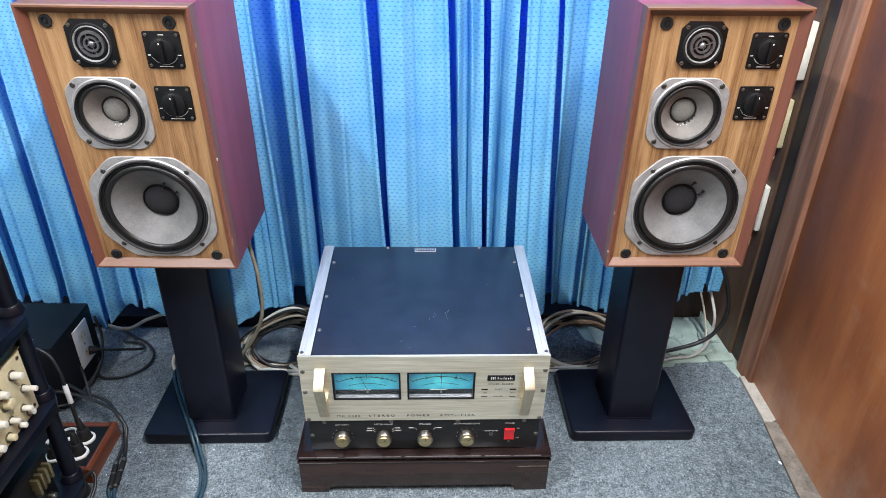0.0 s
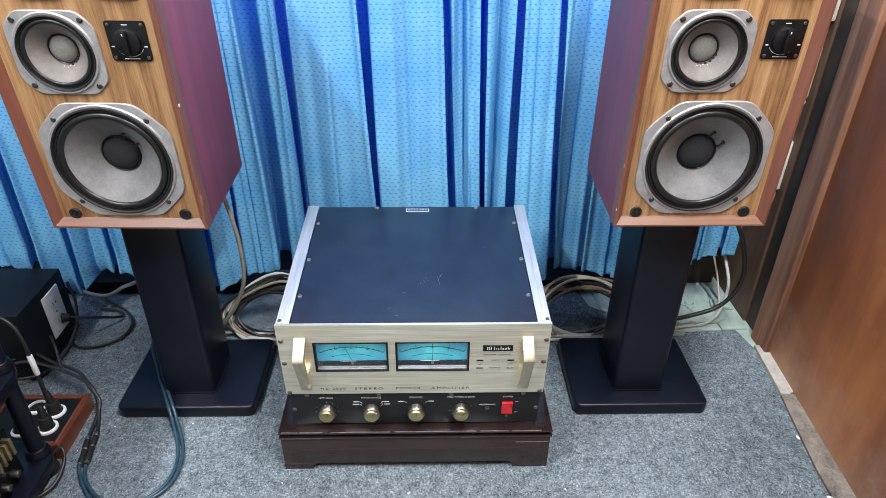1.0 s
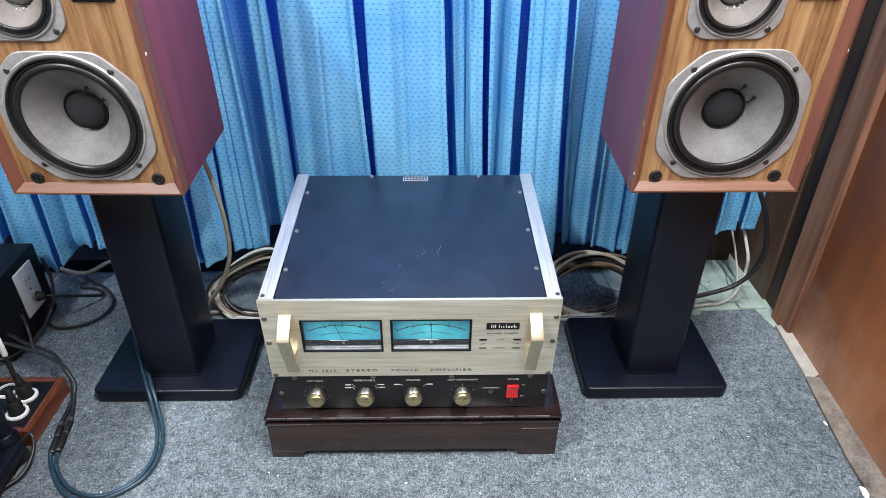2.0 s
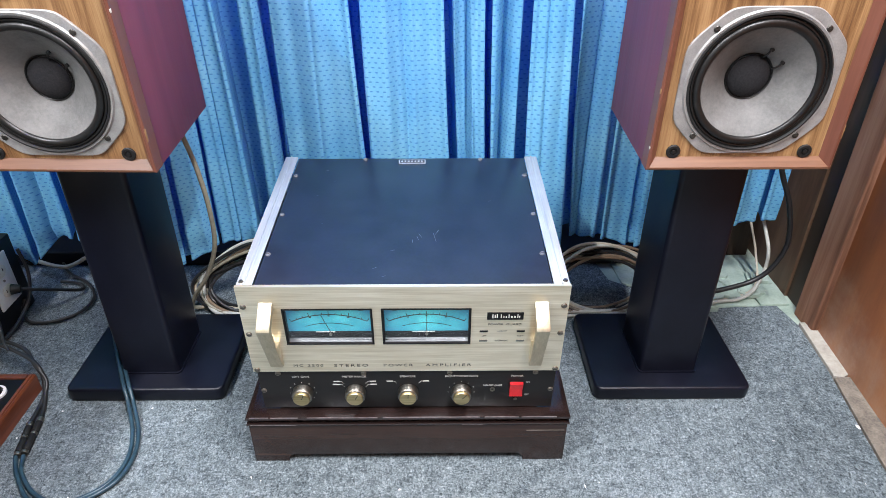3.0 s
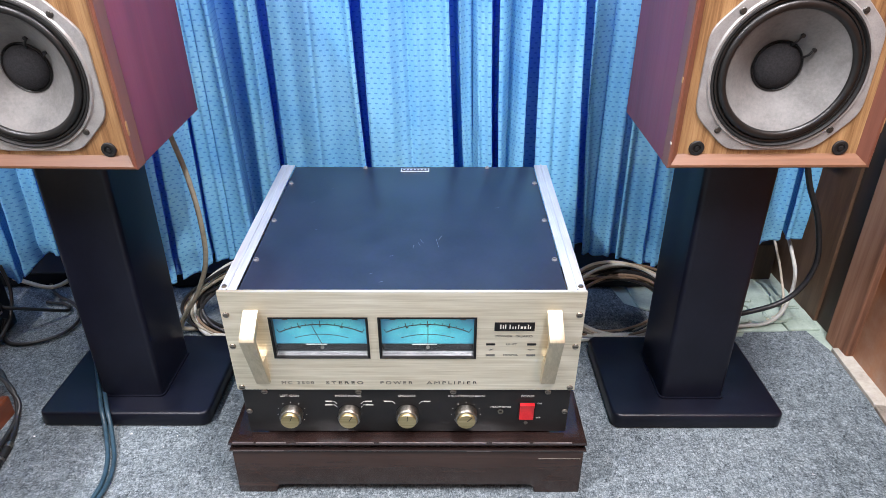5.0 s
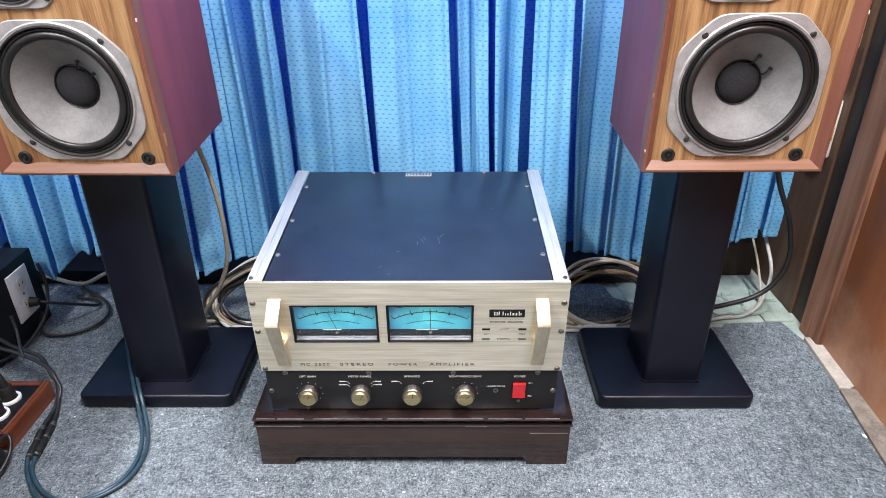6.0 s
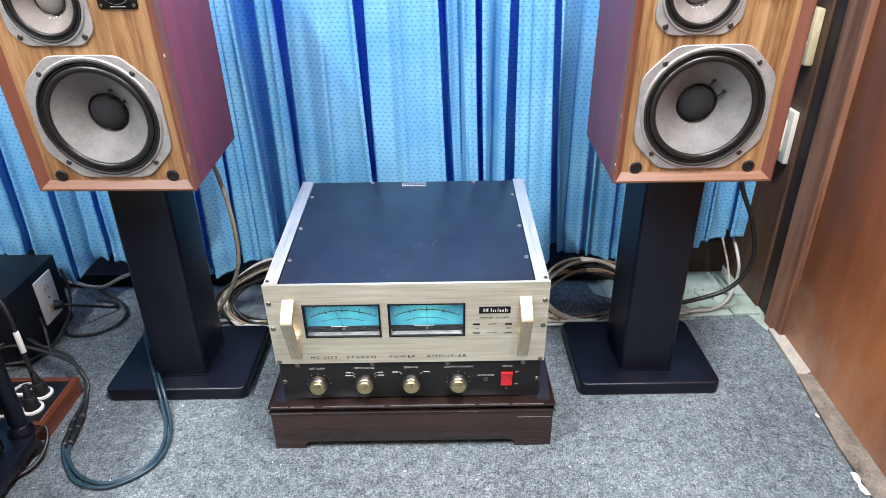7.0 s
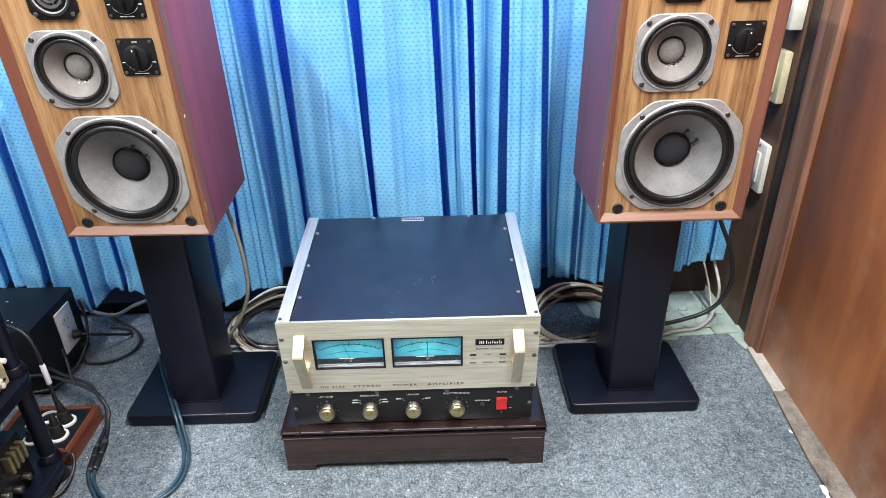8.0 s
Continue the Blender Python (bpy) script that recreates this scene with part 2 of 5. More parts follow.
STRIPWOOD = grain_wood("varnished_strip_wood", [(0.3, (0.06, 0.017, 0.008, 1)), (0.6, (0.15, 0.042, 0.017, 1)), (0.8, (0.25, 0.08, 0.033, 1))], "y", 50, 0.3, 0.15, 0.06, 0.5)
TILE = plain("pale_green_tile", (0.24, 0.31, 0.26, 1), (0.46, 0.55, 0.47, 1), 22, 0.45, bump=0.3)
DUST = plain("dusty_cement", (0.045, 0.036, 0.028, 1), (0.25, 0.215, 0.175, 1), 24, 0.85, bump=0.8)
CEMENT = plain("pale_cement", (0.24, 0.215, 0.18, 1), (0.46, 0.43, 0.37, 1), 14, 0.85, bump=0.6)
PAINT = plain("wall_paint", (0.42, 0.42, 0.4, 1), (0.5, 0.5, 0.48, 1), 6, 0.8)
CEIL = plain("ceiling_paint", (0.74, 0.74, 0.72, 1), (0.82, 0.82, 0.8, 1), 6, 0.9)
CREAM = plain("cream_enamel", (0.5, 0.44, 0.25, 1), (0.68, 0.62, 0.4, 1), 30, 0.45)
IVORY = plain("ivory_plastic", (0.62, 0.6, 0.5, 1), (0.78, 0.76, 0.66, 1), 50, 0.4)
WHITE = plain("white_plastic", (0.68, 0.68, 0.66, 1), (0.82, 0.82, 0.8, 1), 50, 0.4)
RED = plain("red_rocker", (0.55, 0.012, 0.018, 1), (0.78, 0.03, 0.035, 1), 50, 0.3)
INK = plain("black_ink", (0.02, 0.018, 0.014, 1), (0.035, 0.03, 0.025, 1), 50, 0.6, bump=0)
PRINT = plain("white_print", (0.55, 0.54, 0.5, 1), (0.7, 0.69, 0.65, 1), 50, 0.6, bump=0)
EDGE_GLINT = plain("worn_edge", (0.03, 0.022, 0.022, 1), (0.20, 0.175, 0.175, 1), 90, 0.35)
CLIP = plain("zinc_screw", (0.10, 0.11, 0.13, 1), (0.22, 0.235, 0.27, 1), 200, 0.55, 0.3)
SLATE = plain("slate_ink", (0.03, 0.035, 0.05, 1), (0.06, 0.066, 0.09, 1), 60, 0.5, bump=0)
SCRATCH = plain("bare_scratch", (0.10, 0.12, 0.16, 1), (0.2, 0.23, 0.28, 1), 60, 0.5, 0.3, bump=0)
SHEATHS = {
    "beige": plain("beige_sheath", (0.42, 0.36, 0.26, 1), (0.6, 0.54, 0.42, 1), 60, 0.45),
    "white": plain("white_sheath", (0.42, 0.42, 0.38, 1), (0.62, 0.62, 0.56, 1), 60, 0.45),
    "brown": plain("brown_sheath", (0.15, 0.10, 0.065, 1), (0.28, 0.2, 0.13, 1), 60, 0.4),
    "olive": plain("olive_sheath", (0.19, 0.17, 0.12, 1), (0.34, 0.31, 0.235, 1), 60, 0.4),
    "black": plain("black_sheath", (0.009, 0.009, 0.01, 1), (0.022, 0.022, 0.023, 1), 60, 0.4),
    "blue": plain("slate_blue_sheath", (0.012, 0.03, 0.045, 1), (0.034, 0.072, 0.1, 1), 60, 0.35),
}


def dial_face():
    """The lit blue scale of a meter: it gives off light from the lamp behind it."""
    n = Nodes("lit_dial")
    cloud = n.noise(n.coords((1, 1, 1), True), 22, 2)
    col = n.ramp(cloud, [(0.36, (0.010, 0.30, 0.34, 1)), (0.64, (0.10, 0.70, 0.66, 1))])
    # brightest in front of the lamp, dimmer towards the ends of the scale
    sep = n.t.nodes.new("ShaderNodeSeparateXYZ")
    n.link(n.t.nodes.new("ShaderNodeTexCoord").outputs["Generated"], sep.inputs[0])
    dx = n.math("POWER", n.math("ABSOLUTE", n.math("MULTIPLY", n.math("SUBTRACT", sep.outputs[0], 0.52), 2.0)), 2.0)
    dz = n.math("POWER", n.math("ABSOLUTE", n.math("MULTIPLY", n.math("SUBTRACT", sep.outputs[2], 0.38), 1.6)), 2.0)
    col = n.mix(n.math("MINIMUM", n.math("ADD", n.math("MULTIPLY", dx, 0.8), n.math("MULTIPLY", dz, 0.75)), 1.0), col, (0.002, 0.085, 0.17, 1))
    n.link(col, n.bsdf.inputs["Emission Color"])
    n.bsdf.inputs["Emission Strength"].default_value = 0.7
    return n.done((0.03, 0.2, 0.28, 1), 0.5)


DIAL = dial_face()
GLASS = Nodes("meter_glass")
GLASS.bsdf.inputs["Transmission Weight"].default_value = 1.0
GLASS = GLASS.done((1, 1, 1, 1), 0.03)


# ---- building helpers ----
def link_mesh(name, bm, material, parent=None, label="", smooth=False):
    me = bpy.data.meshes.new(name)
    bm.normal_update()
    bm.to_mesh(me)
    bm.free()
    for m in (material if isinstance(material, (list, tuple)) else [material]):
        me.materials.append(m)
    if smooth:
        me.polygons.foreach_set("use_smooth", [True] * len(me.polygons))
        me.set_sharp_from_angle(angle=radians(38))
    ob = new(name, me)
    ob.parent = parent
    if label:
        tagged(ob, label)
    return ob


def part(name, bm, material, parent, label="", smooth=True):
    return link_mesh(name, bm, material, parent, label, smooth)


def thing(name, m, label, category, group=""):
    ob = new(name)
    ob.empty_display_size = 0.05
    ob.matrix_world = m
    return tagged(ob, label, category, group)


def bevel(bm, width, segments=2, edges=None):
    if width > 0:
        bmesh.ops.bevel(bm, geom=list(edges or bm.edges), offset=width, segments=segments, profile=0.5, affect="EDGES", clamp_overlap=True)
    return bm


def box(x0, x1, y0, y1, z0, z1, bev=0.0, seg=2, bm=None):
    b = bmesh.new()
    bmesh.ops.create_cube(b, size=1, matrix=Matrix.LocRotScale(((x0 + x1) / 2, (y0 + y1) / 2, (z0 + z1) / 2), None, (abs(x1 - x0), abs(y1 - y0), abs(z1 - z0))))
    bevel(b, bev, seg)
    return merge(bm, b)


def merge(bm, other):
    """Adds another bmesh to bm, or returns it where there is none yet."""
    if bm is None:
        return other
    me = bpy.data.meshes.new("scratch")
    other.to_mesh(me)
    other.free()
    bm.from_mesh(me)
    bpy.data.meshes.remove(me)
    return bm


def prism(outline, axis, a, b, bev=0.0, seg=2):
    """An outline of 2D points, drawn out along one axis from a to b."""
    put = {"x": lambda p, d: (d, p[0], p[1]), "y": lambda p, d: (p[0], d, p[1]), "z": lambda p, d: (p[0], p[1], d)}[axis]
    bm = bmesh.new()
    lo = [bm.verts.new(put(p, a)) for p in outline]
    hi = [bm.verts.new(put(p, b)) for p in outline]
    bm.faces.new(lo)
    bm.faces.new(hi[::-1])
    n = len(outline)
    for i in range(n):
        bm.faces.new((lo[i], hi[i], hi[(i + 1) % n], lo[(i + 1) % n]))
    bmesh.ops.recalc_face_normals(bm, faces=bm.faces)
    if bev:
        caps = [e for e in bm.edges if len({f for f in e.link_faces if len(f.verts) == n}) == 1]
        bevel(bm, bev, seg, caps)
    return bm


def lathe(profile, cx, cz, n=48, bm=None):
    """A profile of (radius, depth) turned round an axis that runs along y."""
    b = bmesh.new()
    rings = []
    for r, y in profile:
        if r < 1e-6:
            rings.append([b.verts.new((cx, y, cz))])
        else:
            rings.append([b.verts.new((cx + r * math.cos(k * math.tau / n), y, cz + r * math.sin(k * math.tau / n))) for k in range(n)])
    for p, q in zip(rings, rings[1:]):
        for k in range(n):
            a, c = p[k % len(p)], p[(k + 1) % len(p)]
            d, e = q[(k + 1) % len(q)], q[k % len(q)]
            f = [v for i, v in enumerate((a, c, d, e)) if v not in (a, c, d, e)[:i]]
            if len(f) > 2:
                b.faces.new(f)
    bmesh.ops.recalc_face_normals(b, faces=b.faces)
    return merge(bm, b)


def cylinder(p, q, r, n=20, r2=None, bev=0.0, bm=None):
    p, q = Vector(p), Vector(q)
    b = bmesh.new()
    m = Matrix.Translation((p + q) / 2) @ (q - p).to_track_quat("Z", "Y").to_matrix().to_4x4()
    bmesh.ops.create_cone(b, cap_ends=True, segments=n, radius1=r, radius2=r if r2 is None else r2, depth=(q - p).length, matrix=m)
    if bev:
        bevel(b, bev, 2, [e for e in b.edges if any(len(f.verts) == n for f in e.link_faces)])
    return merge(bm, b)


def smooth_path(points, steps=8):
    """A smooth line through the points (Catmull-Rom)."""
    P = [Vector(p) for p in points]
    P = [2 * P[0] - P[1]] + P + [2 * P[-1] - P[-2]]
    out = []
    for i in range(1, len(P) - 2):
        a, b, c, d = P[i - 1:i + 3]
        for k in range(steps):
            t = k / steps
            out.append(0.5 * ((2 * b) + (c - a) * t + (2 * a - 5 * b + 4 * c - d) * t * t + (3 * b - a - 3 * c + d) * t ** 3))
    return out + [P[-2]]


def tube(points, r, n=10, steps=8, bm=None):
    pts = smooth_path(points, steps) if steps > 1 else [Vector(p) for p in points]
    b = bmesh.new()
    up, rings = Vector((0.13, 0.21, 0.97)), []
    for i, p in enumerate(pts):
        d = (pts[min(i + 1, len(pts) - 1)] - pts[max(i - 1, 0)]).normalized()
        s = d.cross(up)
        s = s.normalized() if s.length > 1e-4 else d.orthogonal().normalized()
        w = s.cross(d).normalized()
        up = w
        rings.append([b.verts.new(p + r * (math.cos(k * math.tau / n) * s + math.sin(k * math.tau / n) * w)) for k in range(n)])
    for p, q in zip(rings, rings[1:]):
        for k in range(n):
            b.faces.new((p[k], p[(k + 1) % n], q[(k + 1) % n], q[k]))
    b.faces.new(rings[0][::-1])
    b.faces.new(rings[-1])
    bmesh.ops.recalc_face_normals(b, faces=b.faces)
    return merge(bm, b)


def lettering(name, words, size, m, material, parent, width=None, spacing=1.0):
    """Printed words as a thin mesh, with the built-in font; they stand in the x-z plane and face -y."""
    cu = bpy.data.curves.new("words", "FONT")
    cu.body, cu.size, cu.align_x, cu.align_y, cu.extrude = words, size, "CENTER", "CENTER", 0.0001
    cu.space_character = spacing
    ob = new("words", cu)
    me = bpy.data.meshes.new_from_object(ob.evaluated_get(bpy.context.evaluated_depsgraph_get()))
    bpy.data.objects.remove(ob)
    bpy.data.curves.remove(cu)
    if width:
        xs = [v.co.x for v in me.vertices]
        k = width / max(1e-6, max(xs) - min(xs))
        me.transform(Matrix.Diagonal((k, 1, 1, 1)))
    me.transform(m @ pose(0, 0, 0, 90))
    me.materials.append(material)
    me.name = name
    out = new(name, me)
    out.parent = parent
    return out


def screw(parent, x, y, z, r=0.0035, face="y", material=None):
    """A small pan-head screw with a cross slot."""
    b = lathe([(r, y), (r, y - 0.0008), (r * 0.8, y - 0.0018), (0, y - 0.0022)], x, z, 14)
    o = part("screw", b, material or STEEL, parent)
    s = box(x - r * 0.7, x + r * 0.7, y - 0.00235, y - 0.0018, z - r * 0.14, z + r * 0.14)
    part("slot", s, INK, o)
    return o


# ---- setting ----
def structure(name, bm, material, label, category, smooth=False):
    return tagged(link_mesh(name, bm, material, None, "", smooth), label, category, "", "structure")


structure("floor", box(-2.2, 1.2, -2.0, 2.1, -0.12, -0.008), TILE, "pale green tiled floor under the carpet", "floor")

# carpet: one sheet of felt with a stepped rear edge, where bare tile shows
edge = [(-2.1, -1.9), (0.79, -1.9), (0.806, 0.9), (0.815, 1.06), (0.832, 1.2), (0.843, 1.28), (0.853, 1.44), (0.836, 1.512), (0.70, 1.505), (0.69, 1.49), (0.66, 1.49), (0.645, 1.5), (0.50, 1.6), (0.47, 1.62), (0.42, 1.85), (-2.1, 1.85)]
structure("carpet", prism(edge, "z", -0.0079, 0.0, 0.002), CARPET, "grey needle felt carpet with a cut rear edge", "carpet")

# right side: varnished plywood, timber jamb, dark board and brown sheet behind
wall = pose(0.884, 1.445, 0, 0, 0, -3.2)
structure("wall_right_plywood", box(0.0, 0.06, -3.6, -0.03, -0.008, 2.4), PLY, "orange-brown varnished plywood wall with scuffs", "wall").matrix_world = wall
structure("jamb_trim", box(0.868, 0.95, 1.415, 1.492, -0.008, 2.4, 0.004), JAMB, "worn reddish-brown timber door jamb", "door jamb")
structure("wall_right_dark_board", box(0.884, 0.95, 1.4925, 1.56, -0.008, 2.4, 0.002), DARKWOOD, "dark brown board beside the jamb", "wall")
structure("wall_right_rear", box(0.878, 0.95, 1.5605, 2.0, -0.008, 2.4), BROWNPLY, "brown plywood wall behind the switches", "wall")
strip = [(0.8868, 1.27), (0.88, 1.15), (0.868, 0.85), (0.80, -1.9), (0.7915, -1.9), (0.8075, 0.9), (0.8165, 1.06), (0.8335, 1.2), (0.8425, 1.268)]
structure("floor_strip", prism(strip, "z", -0.0079, 0.0035, 0.001), DUST, "dusty cement strip between carpet and wall", "floor edge")
pale = [(0.856, 1.444), (0.897, 1.444), (0.8869, 1.2715), (0.874, 1.276), (0.862, 1.268), (0.843, 1.2715), (0.8445, 1.28)]
structure("floor_strip_end", prism(pale, "z", -0.0079, 0.0042, 0.001), CEMENT, "pale broken cement block at the jamb's foot", "floor edge")
# the hidden opening is made up, to hold the added curtain backlight
north = box(-2.2, -1.3, 1.92, 2.05, -0.1, 2.4)
box(0.6, 0.95, 1.92, 2.05, -0.1, 2.4, bm=north)
box(-1.3, 0.6, 1.92, 2.05, -0.1, 0.85, bm=north)
box(-1.3, 0.6, 1.92, 2.05, 1.9, 2.4, bm=north)
structure("wall_north", north, PAINT, "plain painted wall behind the curtains", "wall")
structure("wall_left", box(-2.2, -2.05, -2.0, 1.92, -0.1, 2.4), PAINT, "plain painted side wall", "wall")
structure("wall_south", box(-2.05, 1.1, -2.0, -1.9, -0.1, 2.4), PAINT, "plain painted wall", "wall")
structure("ceiling", box(-2.2, 1.2, -2.0, 2.05, 2.4, 2.5), CEIL, "plain white ceiling", "ceiling")



# ---- curtains ----
def ease(t):
    t = min(1.0, max(0.0, t))
    return t * t * (3 - 2 * t)


def between(x, knots):
    """Straight lines from knot to knot."""
    for (a, p), (b, q) in zip(knots, knots[1:]):
        if x <= b:
            return p + (q - p) * min(1.0, max(0.0, (x - a) / (b - a)))
    return knots[-1][1]


def curtain(x0, x1, gaps, creases, hem, label, seed, back=()):
    """A hanging cloth: broad flat pleats, deep gaps with sharp lips between them, fine creases and an uneven hem.
    gaps: left and right lip at 0.87 m, the same at 0.40 m, depth. creases: place, half width, depth, slant.
    back: stretches that hang further back, from, to, by how much."""
    r = random.Random(seed)
    ph = [r.uniform(0, 6.28) for _ in range(8)]
    nz, top = 60, 2.3
    lips = [(x0 - 0.1, x0 - 0.1)] + [k for lt, rt, lb, rb, d in gaps for k in ((lb, lt), (rb, rt))] + [(x1 + 0.1, x1 + 0.1)]
    # columns of the cloth, closer together beside each lip
    cols = {round(x0 + 0.002 * i, 5) for i in range(int((x1 - x0) / 0.002) + 1)}
    cols = sorted(cols | {round(b + 0.0007 * i, 5) for b, _ in lips[1:-1] for i in range(-3, 8)})

    def place(q, z):
        """Where the column that lies at q at 0.40 m passes the height z."""
        f = min(1.5, max(-0.6, (z - 0.40) / 0.47))
        k = next(i for i in range(len(lips) - 1) if q <= lips[i + 1][0])
        (a, at), (b, bt) = lips[k], lips[k + 1]
        part_way = (q - a) / (b - a)
        a, b = a + (at - a) * f, b + (bt - b) * f
        x = a + (b - a) * part_way + 0.0012 * math.sin(z * 9 + ph[4])
        y = 1.572 + 0.009 * math.sin(x * 19 + ph[1] + 0.35 * math.sin(2 * z)) + 0.010 * (abs(math.sin(x * 21 + ph[2] + 0.25 * z)) - 0.5)
        y += 0.003 * math.sin(x * 47 + ph[5] + 0.8 * z) + 0.003 * math.sin(x * 96 + ph[3] - 1.1 * z) + 0.0011 * math.sin(x * 190 + ph[6] + 2 * z)
        px = x
        for lt, rt, lo, hi, d in gaps:
            rim = min(0.0045, (hi - lo) * 0.3)
            s = ease((q - lo) / rim) * ease((hi - q) / rim)
            y += d * s
            # the cloth turns back behind one lip, hiding its wall from the camera
            if lo < q < hi:
                g = (q - lo) / (hi - lo) if lo < 0.08 else (q - hi) / (hi - lo)
                px -= (0.022 if g > 0 else -0.022) * s * (1 - abs(g))
            # lips roll forward a little
            y -= 0.006 * (math.exp(-((q - lo + 0.004) / 0.006) ** 2) + math.exp(-((q - hi - 0.004) / 0.006) ** 2))
        for c, w, d, lean in creases:
            k = (x - c - lean * (z - 0.5)) / w
            if abs(k) < 4:
                y += d * math.exp(-k * k)
        for lo, hi, d in back:
            y += d * ease((x - lo) / 0.016) * ease((hi - x) / 0.016)
        return px, y + 0.004 * math.sin(5 * z + x * 11 + ph[4]) * (1 - min(1, z / 0.9))

    bm = bmesh.new()
    uv = bm.loops.layers.uv.new("cloth")
    grid, arc = [], []
    for i, x in enumerate(cols):
        low = hem(x)
        col = []
        for j in range(nz + 1):
            z = low + (top - low) * (j / nz) ** 1.5
            px, y = place(x, z)
            tuck = math.exp(-((z - low - 0.062) / 0.004) ** 2) * 0.004
            y += tuck + 0.009 * noise.noise((x * 14, z * 22, seed)) * math.exp(-(z - low) / 0.12)
            col.append(bm.verts.new((px, y, z)))
        grid.append(col)
        mid = Vector(place(x, 0.6))
        arc.append(0 if i == 0 else arc[-1] + (mid - last).length)
        last = mid
    for i in range(len(cols) - 1):
        for j in range(nz):
            f = bm.faces.new((grid[i][j], grid[i + 1][j], grid[i + 1][j + 1], grid[i][j + 1]))
            for loop, (a, b) in zip(f.loops, ((i, j), (i + 1, j), (i + 1, j + 1), (i, j + 1))):
                loop[uv].uv = (arc[a] + 10, grid[a][b].co.z + 10)
    ob = link_mesh("curtain", bm, CURTAIN, None, "", True)
    so = ob.modifiers.new("thickness", "SOLIDIFY")
    so.thickness, so.offset = 0.0012, 1
    return tagged(ob, label, "curtain", "curtains along the rear wall")


def left_hem(x):
    return between(x, [(-1.3, 0.17), (-0.96, 0.165), (-0.88, 0.082), (-0.80, 0.145), (-0.74, 0.14), (-0.52, 0.088), (-0.38, 0.135), (-0.2, 0.14)]) + 0.004 * math.sin(x * 37) + 0.003 * math.sin(x * 83)


def right_hem(x):
    return between(x, [(-0.3, 0.12), (0.3, 0.13), (0.38, 0.139), (0.48, 0.112), (0.60, 0.118), (0.69, 0.148), (0.78, 0.175), (0.85, 0.178)]) + 0.004 * math.sin(x * 61) + 0.003 * math.sin(x * 97)


curtain(-1.45, -0.222,
        [(-1.36, -1.325, -1.35, -1.32, 0.04), (-1.215, -1.185, -1.21, -1.185, 0.035), (-1.09, -1.065, -1.085, -1.06, 0.035), (-0.965, -0.94, -0.965, -0.945, 0.035), (-0.872, -0.846, -0.87, -0.85, 0.04),
         (-0.78, -0.76, -0.78, -0.762, 0.04), (-0.69, -0.67, -0.69, -0.672, 0.05), (-0.61, -0.592, -0.608, -0.593, 0.03), (-0.53, -0.512, -0.528, -0.512, 0.03), (-0.462, -0.448, -0.461, -0.449, 0.045),
         (-0.388, -0.328, -0.372, -0.326, 0.085), (-0.295, -0.272, -0.289, -0.277, 0.05)],
        [(-0.415, 0.003, 0.006, -0.02), (-0.425, 0.004, -0.004, -0.02), (-0.56, 0.005, 0.008, 0.0), (-0.815, 0.005, 0.01, 0.02), (-1.03, 0.005, 0.01, 0.0), (-0.3, 0.006, -0.006, 0.0)],
        left_hem, "light blue patterned curtain hanging in deep folds", 3, [(-0.66, -0.6, 0.02), (-0.48, -0.2, 0.034), (-0.30, -0.2, 0.03)])
curtain(-0.262, 0.828,
        [(-0.125, -0.096, -0.103, -0.088, 0.085), (0.053, 0.073, 0.072, 0.092, 0.085), (0.131, 0.148, 0.147, 0.162, 0.085), (0.207, 0.226, 0.209, 0.234, 0.085), (0.296, 0.311, 0.318, 0.338, 0.06),
         (0.415, 0.432, 0.413, 0.43, 0.016), (0.492, 0.51, 0.49, 0.508, 0.016), (0.566, 0.584, 0.566, 0.584, 0.016), (0.642, 0.658, 0.642, 0.658, 0.016), (0.712, 0.728, 0.712, 0.728, 0.016), (0.778, 0.792, 0.778, 0.792, 0.04)],
        [(-0.188, 0.005, 0.004, 0.0), (-0.012, 0.006, 0.008, -0.02), (0.004, 0.005, -0.004, -0.02), (0.11, 0.0035, 0.012, -0.03), (0.119, 0.003, -0.008, -0.03), (0.178, 0.004, 0.008, -0.01), (0.264, 0.004, 0.006, -0.02), (0.372, 0.004, 0.009, 0.0)],
        right_hem, "light blue patterned curtain with broad pleats and narrow tucks", 8, [(0.076, 0.124, 0.03), (0.164, 0.196, 0.032), (0.322, 0.90, 0.026), (0.43, 0.50, 0.015)])


# ---- loudspeakers ----
SW, SH, SD, PROUD = 0.2751, 0.4942, 0.240, 0.014


def flange(cx, cz, a, b, diag, hole, y0, y1, n=96):
    """A cast ring: a softened octagon outside, a round hole inside."""
    bm = bmesh.new()
    rings = []
    for kind, y in ((0.0, y1), (0.0, y0 + 0.0008), (0.001, y0), (1, y0), (1, y1)):
        ring = []
        for k in range(n):
            t = k * math.tau / n
            c, s = math.cos(t), math.sin(t)
            r = hole if kind == 1 else (abs(c / a) ** 24 + abs(s / b) ** 24 + abs((c + s) * 0.7071 / diag) ** 24 + abs((c - s) * 0.7071 / diag) ** 24) ** (-1 / 24) - kind
            ring.append(bm.verts.new((cx + r * c, y, cz + r * s)))
        rings.append(ring)
    for p, q in zip(rings, rings[1:] + rings[:1]):
        for k in range(n):
            bm.faces.new((p[k], p[(k + 1) % n], q[(k + 1) % n], q[k]))
    bmesh.ops.recalc_face_normals(bm, faces=bm.faces)
    return bm


